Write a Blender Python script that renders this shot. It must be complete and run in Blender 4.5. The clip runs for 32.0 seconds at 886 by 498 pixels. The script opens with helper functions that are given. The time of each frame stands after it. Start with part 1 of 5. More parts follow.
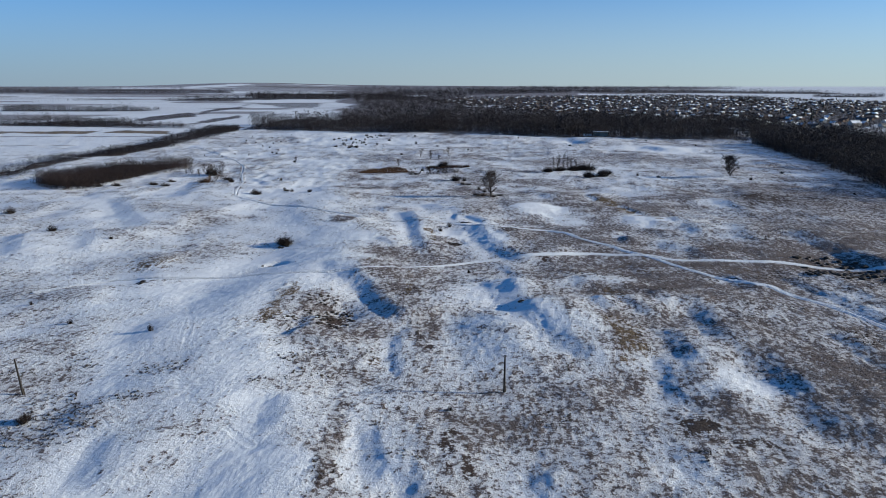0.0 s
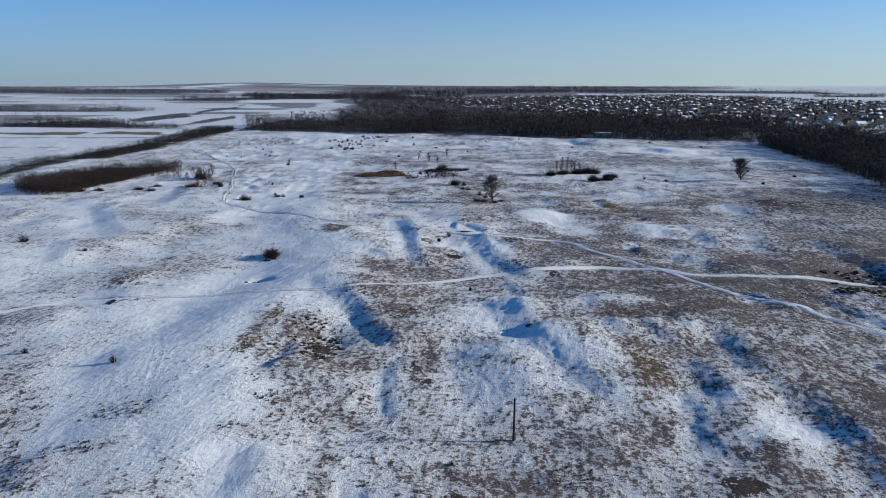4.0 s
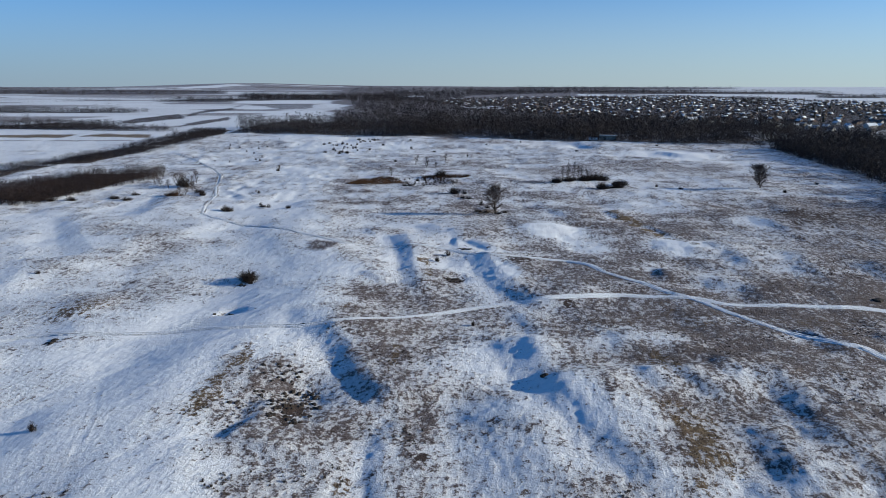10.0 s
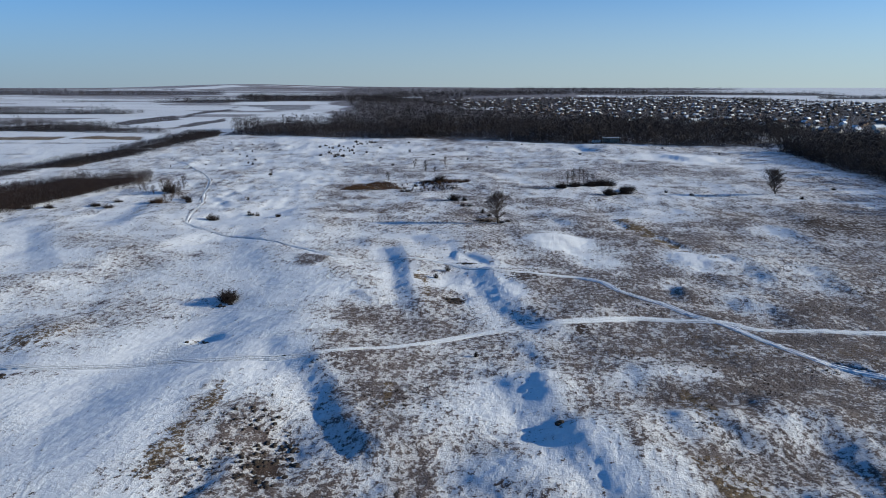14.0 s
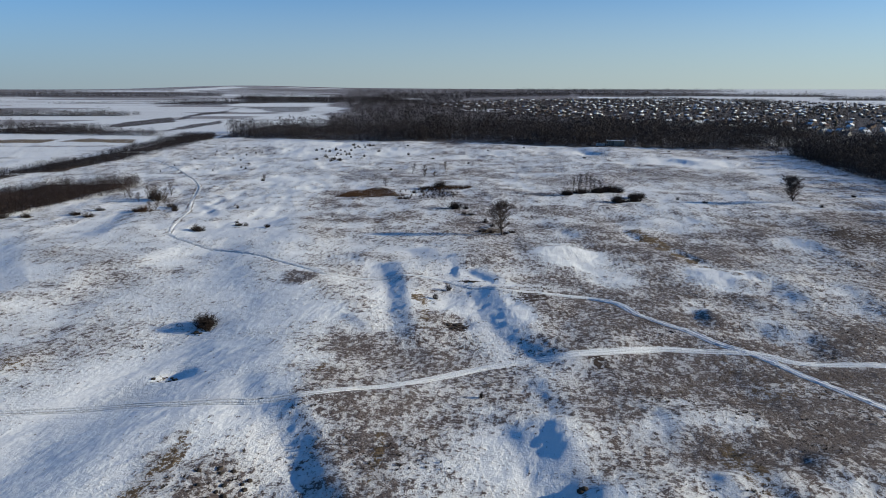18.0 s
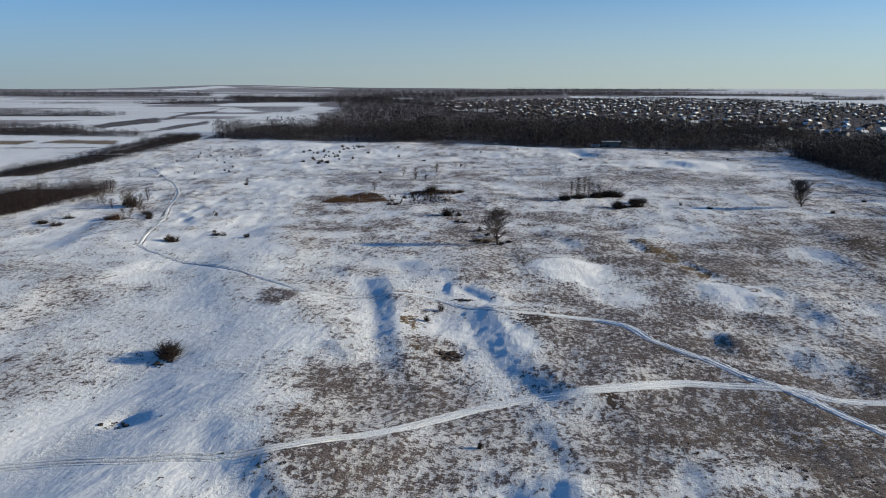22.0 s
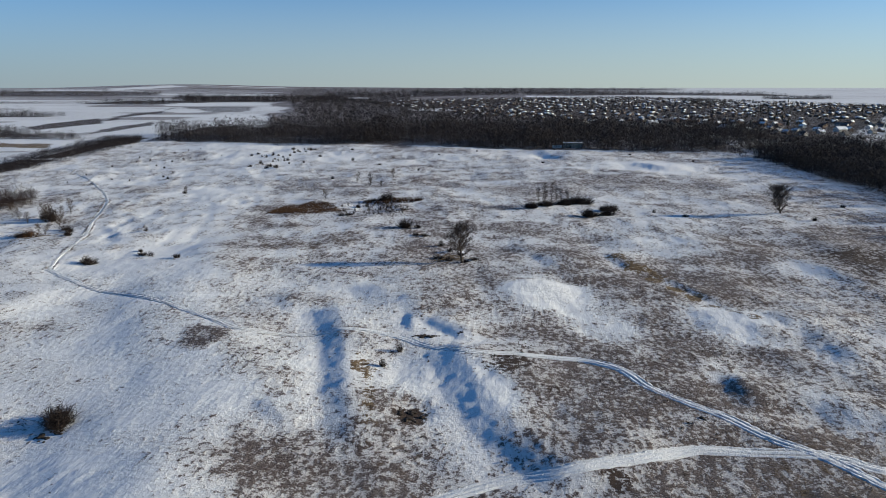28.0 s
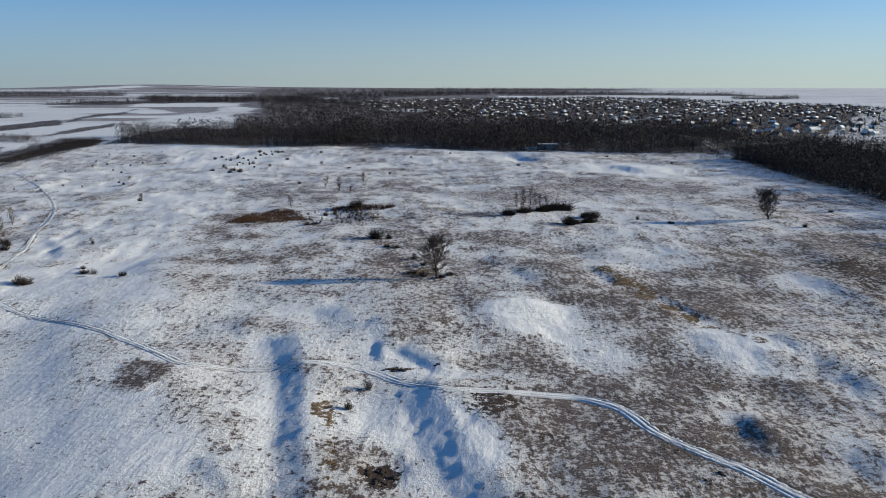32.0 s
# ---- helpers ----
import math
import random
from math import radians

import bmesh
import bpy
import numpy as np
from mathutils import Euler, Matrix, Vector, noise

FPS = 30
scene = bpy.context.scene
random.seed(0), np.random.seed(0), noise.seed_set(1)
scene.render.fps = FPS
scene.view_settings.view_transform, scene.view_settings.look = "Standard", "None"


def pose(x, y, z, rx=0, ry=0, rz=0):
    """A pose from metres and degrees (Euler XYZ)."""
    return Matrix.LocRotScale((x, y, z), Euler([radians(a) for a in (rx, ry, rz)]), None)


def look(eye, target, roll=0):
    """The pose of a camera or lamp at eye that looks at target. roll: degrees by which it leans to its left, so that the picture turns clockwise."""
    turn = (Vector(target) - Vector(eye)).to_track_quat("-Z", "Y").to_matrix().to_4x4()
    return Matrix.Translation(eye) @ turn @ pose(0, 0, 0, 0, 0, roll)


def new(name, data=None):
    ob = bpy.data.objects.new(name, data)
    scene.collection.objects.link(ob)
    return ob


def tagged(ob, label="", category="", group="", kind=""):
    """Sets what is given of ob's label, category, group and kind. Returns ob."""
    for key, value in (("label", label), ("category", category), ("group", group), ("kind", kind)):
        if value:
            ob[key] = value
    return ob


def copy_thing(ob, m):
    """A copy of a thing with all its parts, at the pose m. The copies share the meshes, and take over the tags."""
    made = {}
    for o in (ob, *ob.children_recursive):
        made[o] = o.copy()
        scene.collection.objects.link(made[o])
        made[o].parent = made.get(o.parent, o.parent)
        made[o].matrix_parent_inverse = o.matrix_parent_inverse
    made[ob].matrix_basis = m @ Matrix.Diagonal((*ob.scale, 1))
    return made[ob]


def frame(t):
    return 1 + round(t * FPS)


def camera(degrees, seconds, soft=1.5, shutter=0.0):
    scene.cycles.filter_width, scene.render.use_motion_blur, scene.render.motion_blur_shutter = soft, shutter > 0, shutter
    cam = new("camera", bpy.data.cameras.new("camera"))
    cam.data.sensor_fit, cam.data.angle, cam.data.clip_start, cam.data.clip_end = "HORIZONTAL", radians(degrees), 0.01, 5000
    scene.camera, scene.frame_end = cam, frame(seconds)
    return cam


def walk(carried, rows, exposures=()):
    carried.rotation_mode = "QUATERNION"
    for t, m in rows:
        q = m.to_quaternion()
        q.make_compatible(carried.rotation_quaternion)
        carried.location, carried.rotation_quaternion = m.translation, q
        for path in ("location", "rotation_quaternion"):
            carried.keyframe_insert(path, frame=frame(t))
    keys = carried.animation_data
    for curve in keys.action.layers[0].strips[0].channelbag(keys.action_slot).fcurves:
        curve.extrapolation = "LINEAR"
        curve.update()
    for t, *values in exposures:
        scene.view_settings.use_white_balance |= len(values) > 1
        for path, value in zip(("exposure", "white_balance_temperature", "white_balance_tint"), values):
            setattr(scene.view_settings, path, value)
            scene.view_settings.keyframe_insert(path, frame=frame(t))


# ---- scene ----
# ---------------------------------------------------------------- camera
cam = camera(62.78, 32.0, soft=0.5)
# seconds, eye, pitch, turn to the left, lean
PATH = [
    (0, (0.00, 0.00, 53.50), -12.814, -0.001, 0.105),
    (2, (-0.07, 8.54, 53.67), -12.813, -0.039, 0.057),
    (4, (-0.27, 17.85, 53.62), -12.827, -0.073, 0.042),
    (6, (-0.07, 26.91, 53.69), -12.869, -0.052, 0.005),
    (8, (-0.03, 35.83, 53.83), -12.847, -0.064, -0.029),
    (10, (-0.08, 45.13, 53.86), -12.782, -0.085, -0.020),
    (12, (0.01, 54.42, 53.88), -12.717, -0.095, -0.017),
    (14, (-0.03, 63.84, 53.87), -12.709, -0.116, -0.052),
    (16, (0.08, 73.20, 53.83), -12.672, -0.142, -0.041),
    (18, (-0.12, 82.56, 54.12), -12.609, -0.162, -0.024),
    (20, (-0.07, 91.49, 54.18), -12.648, -0.266, -0.082),
    (22, (-0.13, 100.96, 54.23), -12.645, -0.779, -0.089),
    (24, (-0.07, 110.30, 54.22), -12.654, -1.762, -0.128),
    (26, (-0.01, 119.55, 54.22), -12.692, -3.088, -0.175),
    (28, (0.35, 128.73, 54.34), -12.699, -4.092, -0.185),
    (30, (0.98, 138.21, 54.30), -12.691, -5.153, -0.242),
    (32, (1.62, 147.47, 54.38), -12.688, -6.172, -0.302),
]
walk(cam, [(t, pose(*eye, 0, 0, turn) @ pose(0, 0, 0, 90 + pitch, 0, lean)) for t, eye, pitch, turn, lean in PATH],
     ((0, 0.12, 6150, 9), (13, 0.12, 6150, 9), (17, 0.12, 6550, 8.5), (22, 0.12, 6880, 8.5), (32, 0.12, 6880, 8.5)))

# ---------------------------------------------------------------- light
SUN_HEIGHT, SUN_SIDE = 14.0, 1.5          # degrees above the horizon, degrees from east towards north
world = bpy.data.worlds.new("winter_sky")
scene.world = world
world.use_nodes = True
wn, wl = world.node_tree.nodes, world.node_tree.links
sky = wn.new("ShaderNodeTexSky")
sky.sky_type, sky.sun_disc = "NISHITA", False
sky.sun_elevation, sky.sun_rotation = radians(SUN_HEIGHT), radians(90 - SUN_SIDE)
sky.altitude, sky.air_density, sky.dust_density, sky.ozone_density = 100, 0.6, 0.15, 5.0
tone = wn.new("ShaderNodeMix")
tone.data_type, tone.blend_type = "RGBA", "MULTIPLY"
tone.inputs[0].default_value, tone.inputs[7].default_value = 1.0, (0.67, 1.02, 1.06, 1)
wl.new(sky.outputs[0], tone.inputs[6])
# winter haze: the lowest sky pales to a dull grey-lavender
where = wn.new("ShaderNodeTexCoord")
split = wn.new("ShaderNodeSeparateXYZ")
wl.new(where.outputs["Generated"], split.inputs[0])
low = wn.new("ShaderNodeMapRange")
low.interpolation_type = "SMOOTHSTEP"
low.inputs[1].default_value, low.inputs[2].default_value, low.inputs[3].default_value, low.inputs[4].default_value = -0.03, 0.19, 0.9, 0.0
wl.new(split.outputs[2], low.inputs[0])
haze = wn.new("ShaderNodeMix")
haze.data_type = "RGBA"
glow = wn.new("ShaderNodeMapRange")       # paler towards the sun
glow.inputs[1].default_value, glow.inputs[2].default_value = -0.55, 0.55
wl.new(split.outputs[0], glow.inputs[0])
dull = wn.new("ShaderNodeMix")
dull.data_type, dull.inputs[6].default_value, dull.inputs[7].default_value = "RGBA", (2.0, 2.36, 2.82, 1), (3.5, 3.9, 3.82, 1)
wl.new(glow.outputs[0], dull.inputs[0])
wl.new(dull.outputs[2], haze.inputs[7])
wl.new(low.outputs[0], haze.inputs[0])
wl.new(tone.outputs[2], haze.inputs[6])
wl.new(haze.outputs[2], wn["Background"].inputs[0])
wn["Background"].inputs[1].default_value = 0.13
sun = new("sun", bpy.data.lights.new("sun", "SUN"))
sun.data.energy, sun.data.angle, sun.data.color = 5.4, radians(0.7), (1.0, 0.925, 0.74)
e, a = radians(SUN_HEIGHT), radians(SUN_SIDE)
sun.matrix_world = look((math.cos(e) * math.cos(a) * 50, math.cos(e) * math.sin(a) * 50, math.sin(e) * 50 + 60), (0, 0, 60))

# ---------------------------------------------------------------- materials
def node_mat(name, rough=0.9):
    m = bpy.data.materials.new(name)
    m.use_nodes = True
    b = m.node_tree.nodes["Principled BSDF"]
    b.inputs["Roughness"].default_value = rough
    b.inputs["Specular IOR Level"].default_value = 0.25
    return m, m.node_tree.nodes, m.node_tree.links, b


def noise_node(n, l, scale, detail=4.0, rough=0.55):
    co, t = n.new("ShaderNodeTexCoord"), n.new("ShaderNodeTexNoise")
    t.inputs["Scale"].default_value, t.inputs["Detail"].default_value, t.inputs["Roughness"].default_value = scale, detail, rough
    l.new(co.outputs["Object"], t.inputs["Vector"])
    return t.outputs["Fac"]


def math_node(n, l, op, a, b=0.0, c=None):
    m = n.new("ShaderNodeMath")
    m.operation = op
    for i, v in enumerate((a, b) if c is None else (a, b, c)):
        if isinstance(v, (int, float)):
            m.inputs[i].default_value = v
        else:
            l.new(v, m.inputs[i])
    return m.outputs[0]


def ramp_node(n, l, value, lo, hi):
    m = n.new("ShaderNodeMapRange")
    m.interpolation_type = "SMOOTHSTEP"
    m.inputs[1].default_value, m.inputs[2].default_value = lo, hi
    l.new(value, m.inputs[0])
    return m.outputs[0]


def mix_node(n, l, fac, a, b):
    m = n.new("ShaderNodeMix")
    m.data_type = "RGBA"
    for sock, v in ((m.inputs[0], fac), (m.inputs[6], a), (m.inputs[7], b)):
        if isinstance(v, tuple):
            sock.default_value = (*v, 1)
        elif isinstance(v, (int, float)):
            sock.default_value = v
        else:
            l.new(v, sock)
    return m.outputs[2]


def attr_node(n, name):
    a = n.new("ShaderNodeAttribute")
    a.attribute_name = name
    return a.outputs["Fac"]


def combed_noise(n, l, scale, detail, rough, angle, stretch):
    """Noise drawn out along one direction, given in degrees from north towards east."""
    co, mp, t = n.new("ShaderNodeTexCoord"), n.new("ShaderNodeMapping"), n.new("ShaderNodeTexNoise")
    mp.vector_type = "TEXTURE"
    mp.inputs["Rotation"].default_value, mp.inputs["Scale"].default_value = (0, 0, -radians(angle)), (1, stretch, 1)
    t.inputs["Scale"].default_value, t.inputs["Detail"].default_value, t.inputs["Roughness"].default_value = scale, detail, rough
    l.new(co.outputs["Object"], mp.inputs[0])
    l.new(mp.outputs[0], t.inputs["Vector"])
    return t.outputs["Fac"]


def ground_material():
    m, n, l, b = node_mat("snowy_steppe", 0.85)

    def swing(v, k):
        return math_node(n, l, "MULTIPLY", math_node(n, l, "SUBTRACT", v, 0.5), k)

    def total(*vs):
        out = vs[0]
        for v in vs[1:]:
            out = math_node(n, l, "ADD", out, v)
        return out

    fine = noise_node(n, l, 0.95, 6.0, 0.70)
    mid = noise_node(n, l, 0.22, 5.0, 0.65)
    grain = noise_node(n, l, 3.2, 4.0, 0.7)
    comb = combed_noise(n, l, 0.95, 5.0, 0.66, 8, 3.0)
    tint = noise_node(n, l, 0.09, 4.0, 0.6)
    g, s, e, k = attr_node(n, "grass"), attr_node(n, "straw"), attr_node(n, "earth"), attr_node(n, "track")
    spread = total(swing(fine, 2.6), swing(comb, 1.7), swing(mid, 1.2), swing(grain, 1.4))
    bare = ramp_node(n, l, math_node(n, l, "ADD", g, spread), 0.49, 0.77)
    straws = ramp_node(n, l, math_node(n, l, "ADD", s, math_node(n, l, "MULTIPLY", spread, 0.9)), 0.48, 0.66)
    dirt = ramp_node(n, l, math_node(n, l, "ADD", e, math_node(n, l, "MULTIPLY", spread, 0.9)), 0.46, 0.62)
    snow = mix_node(n, l, grain, (0.76, 0.77, 0.80), (0.87, 0.88, 0.89))
    herb = mix_node(n, l, ramp_node(n, l, tint, 0.35, 0.65), (0.225, 0.187, 0.176), (0.145, 0.114, 0.108))
    herb = mix_node(n, l, ramp_node(n, l, grain, 0.4, 0.65), herb, (0.08, 0.061, 0.057))
    reedy = mix_node(n, l, ramp_node(n, l, fine, 0.4, 0.65), (0.22, 0.155, 0.085), (0.10, 0.066, 0.04))
    soil = mix_node(n, l, grain, (0.03, 0.021, 0.018), (0.085, 0.055, 0.042))
    thin = math_node(n, l, "MULTIPLY", ramp_node(n, l, math_node(n, l, "ADD", g, math_node(n, l, "MULTIPLY", spread, 0.45)), 0.12, 0.72), 0.62)
    snow = mix_node(n, l, thin, snow, (0.37, 0.33, 0.325))
    col = mix_node(n, l, bare, snow, herb)
    col = mix_node(n, l, straws, col, reedy)
    col = mix_node(n, l, dirt, col, soil)
    rut = ramp_node(n, l, math_node(n, l, "ADD", k, math_node(n, l, "MULTIPLY", spread, 0.25)), 0.35, 0.7)
    col = mix_node(n, l, rut, col, mix_node(n, l, grain, (0.70, 0.72, 0.76), (0.88, 0.89, 0.90)))
    l.new(col, b.inputs["Base Color"])
    # wind-combed snow everywhere, tufts where grass shows; heights in metres
    bump = n.new("ShaderNodeBump")
    bump.inputs["Strength"].default_value, bump.inputs["Distance"].default_value = 1.0, 1.0
    drift = combed_noise(n, l, 0.42, 5.0, 0.62, 32, 1.9)
    tufts = total(math_node(n, l, "MULTIPLY", fine, 0.8), math_node(n, l, "MULTIPLY", grain, 0.2))
    hgt = total(math_node(n, l, "MULTIPLY", comb, 0.12), math_node(n, l, "MULTIPLY", drift, 0.26), math_node(n, l, "MULTIPLY", tufts, math_node(n, l, "MULTIPLY_ADD", g, 1.5, 0.12)))
    l.new(hgt, bump.inputs["Height"])
    l.new(bump.outputs[0], b.inputs["Normal"])
    return m


def tinted(name, dark, light, rough=0.9, scale=1.2):
    """A plain matt surface between two tones, by the tint of each plant and a fine grain."""
    m, n, l, b = node_mat(name, rough)
    t = math_node(n, l, "ADD", attr_node(n, "tint"), math_node(n, l, "MULTIPLY", math_node(n, l, "SUBTRACT", noise_node(n, l, scale, 3.0), 0.5), 0.8))
    l.new(mix_node(n, l, ramp_node(n, l, t, 0.0, 1.0), dark, light), b.inputs["Base Color"])
    return m


def weathered(name, dark, light, scale=2.0, rough=0.8, bumpy=0.02, metal=0.0):
    m, n, l, b = node_mat(name, rough)
    a, c = noise_node(n, l, scale, 5.0, 0.6), noise_node(n, l, scale * 7, 3.0, 0.6)
    f = math_node(n, l, "ADD", math_node(n, l, "MULTIPLY", a, 0.7), math_node(n, l, "MULTIPLY", c, 0.3))
    l.new(mix_node(n, l, ramp_node(n, l, f, 0.3, 0.7), dark, light), b.inputs["Base Color"])
    b.inputs["Metallic"].default_value = metal
    bump = n.new("ShaderNodeBump")
    bump.inputs["Distance"].default_value = bumpy
    l.new(c, bump.inputs["Height"])
    l.new(bump.outputs[0], b.inputs["Normal"])
    return m


M_GROUND = ground_material()
M_BARK = weathered("grey_brown_bark", (0.045, 0.036, 0.03), (0.11, 0.09, 0.075), 3.0, 0.95)
M_TWIG = tinted("bare_twigs", (0.038, 0.028, 0.025), (0.10, 0.074, 0.062))
M_SHRUB = tinted("dark_shrub_twigs", (0.012, 0.008, 0.007), (0.058, 0.041, 0.034))
M_PINE = tinted("dark_evergreen", (0.012, 0.016, 0.012), (0.03, 0.036, 0.026))
M_WOOD = tinted("far_bare_woodland", (0.018, 0.015, 0.017), (0.046, 0.038, 0.039), 0.95, 0.3)
M_THICKET = tinted("russet_thicket", (0.015, 0.010, 0.010), (0.048, 0.032, 0.029), 0.95, 0.4)
M_HEDGE = tinted("dark_hedge", (0.012, 0.010, 0.012), (0.030, 0.024, 0.025), 0.95, 0.4)
M_REED = tinted("russet_reeds", (0.04, 0.023, 0.015), (0.14, 0.078, 0.042))
M_TUFT = tinted("dry_grass", (0.09, 0.07, 0.058), (0.27, 0.21, 0.16))
M_TUSSOCK = tinted("dark_tussock_grass", (0.03, 0.024, 0.02), (0.13, 0.10, 0.075))
M_TROD = tinted("trodden_snow", (0.80, 0.82, 0.85), (0.26, 0.235, 0.23), 0.8, 2.5)
nt = M_TROD.node_tree
rise = nt.nodes.new("ShaderNodeBump")
rise.inputs["Distance"].default_value = 0.35
nt.links.new(noise_node(nt.nodes, nt.links, 2.2, 5.0, 0.7), rise.inputs["Height"])
nt.links.new(rise.outputs[0], nt.nodes["Principled BSDF"].inputs["Normal"])
M_POLE = weathered("weathered_pole_wood", (0.02, 0.017, 0.015), (0.055, 0.046, 0.04), 4.0)
M_SNOW = weathered("roof_snow", (0.70, 0.73, 0.78), (0.86, 0.87, 0.89), 0.8, 0.8)
M_SLATE = weathered("dark_roof_sheet", (0.07, 0.068, 0.075), (0.16, 0.15, 0.15), 0.5)
M_RUST = weathered("rusty_roof_sheet", (0.08, 0.052, 0.046), (0.15, 0.095, 0.08), 0.5)
M_LIME = weathered("pale_rendered_wall", (0.45, 0.43, 0.40), (0.62, 0.60, 0.56), 0.6)
M_BRICK = weathered("dull_brick_wall", (0.12, 0.085, 0.07), (0.2, 0.14, 0.115), 0.8)
M_GLASS = weathered("window_glass", (0.02, 0.024, 0.03), (0.05, 0.055, 0.06), 1.0, 0.15, 0.0)
M_CLOD = weathered("frozen_black_earth", (0.02, 0.016, 0.013), (0.06, 0.045, 0.035), 1.5)

# ---------------------------------------------------------------- the lie of the land
TABLE = np.random.default_rng(7).random((512, 512))


def lattice(x, y, size, seed=0):
    """Smooth noise from 0 to 1 with bumps about size metres wide."""
    u, v = x / size + 37.3 * seed, y / size + 91.7 * seed
    iu, iv = np.floor(u).astype(int), np.floor(v).astype(int)
    fu, fv = u - iu, v - iv
    fu, fv = fu * fu * (3 - 2 * fu), fv * fv * (3 - 2 * fv)
    a, b, c, d = (TABLE[(iu + i) % 512, (iv + j) % 512] for i, j in ((0, 0), (1, 0), (0, 1), (1, 1)))
    return (a * (1 - fu) + b * fu) * (1 - fv) + (c * (1 - fu) + d * fu) * fv


def smooth(lo, hi, v):
    t = np.clip((v - lo) / (hi - lo), 0, 1)
    return t * t * (3 - 2 * t)


SIDES, LEES, TRACKS, COVERS, PLOTS, PITS = [], [], [], [], [], []


def lee(width, steep, *line):
    """A dune's side that faces away from the sun, along a line: it climbs to the east, smoothly and the steeper the nearer steep is to one, and falls off gently beyond."""
    SIDES.append((width, 0.05 + 0.145 * steep, tuple((x + 0.28 * width * min(steep, 1), y) for x, y in line)))


def track(*line, wide=1.7, sunk=0.3, strength=1.0):
    """A trodden snow track with two wheel ruts."""
    TRACKS.append((wide, sunk, strength, line))


def cover(kind, x, y, rx, ry, strength):
    """An oval patch where grass, straw or bare earth shows, or where the snow lies whole."""
    COVERS.append((kind, x, y, rx, ry, strength))


def plot(kind, strength, *corners):
    """A far field: four corners, in order."""
    area = sum(p[0] * q[1] - p[1] * q[0] for p, q in zip(corners, corners[1:] + corners[:1]))
    PLOTS.append((kind, strength, corners if area < 0 else corners[::-1]))


def pit(x, y, rx, ry, depth):
    """A dug or blown hollow (or, with a depth below nought, a mound)."""
    PITS.append((x, y, rx, ry, depth))


def along(x, y, line):
    """Distance to the east of a line (west is negative), and how far a point lies past its ends."""
    best, side, past = np.full(x.shape, 1e9), np.zeros(x.shape), np.zeros(x.shape)
    for i, (p, q) in enumerate(zip(line, line[1:])):
        dx, dy = q[0] - p[0], q[1] - p[1]
        size = math.hypot(dx, dy) or 1e-6
        dx, dy = dx / size, dy / size
        u = (x - p[0]) * dx + (y - p[1]) * dy
        across = (x - p[0]) * dy - (y - p[1]) * dx
        if dy < 0:
            across = -across
        over = np.maximum(np.maximum(-u, u - size), 0)
        near = np.hypot(across, over)
        first, last = i == 0, i == len(line) - 2
        beyond = np.where(((u < 0) & first) | ((u > size) & last), over, 0)
        better = near < best
        best = np.where(better, near, best)
        side = np.where(better, across, side)
        past = np.where(better, beyond, past)
    return side, past, best


def within(x, y, line, reach):
    xs, ys = [p[0] for p in line], [p[1] for p in line]
    return np.nonzero((x > min(xs) - reach) & (x < max(xs) + reach) & (y > min(ys) - reach) & (y < max(ys) + reach))[0]


EDGE_Y = (0, 60, 95, 120, 150, 165, 185, 200, 215, 235, 260, 300, 350, 420, 600, 5000)
EDGE_X = (-10, -12, -20, -30, -42, -40, -36, -25, -20, -23, -31, -43, -52, -60, -70, -70)


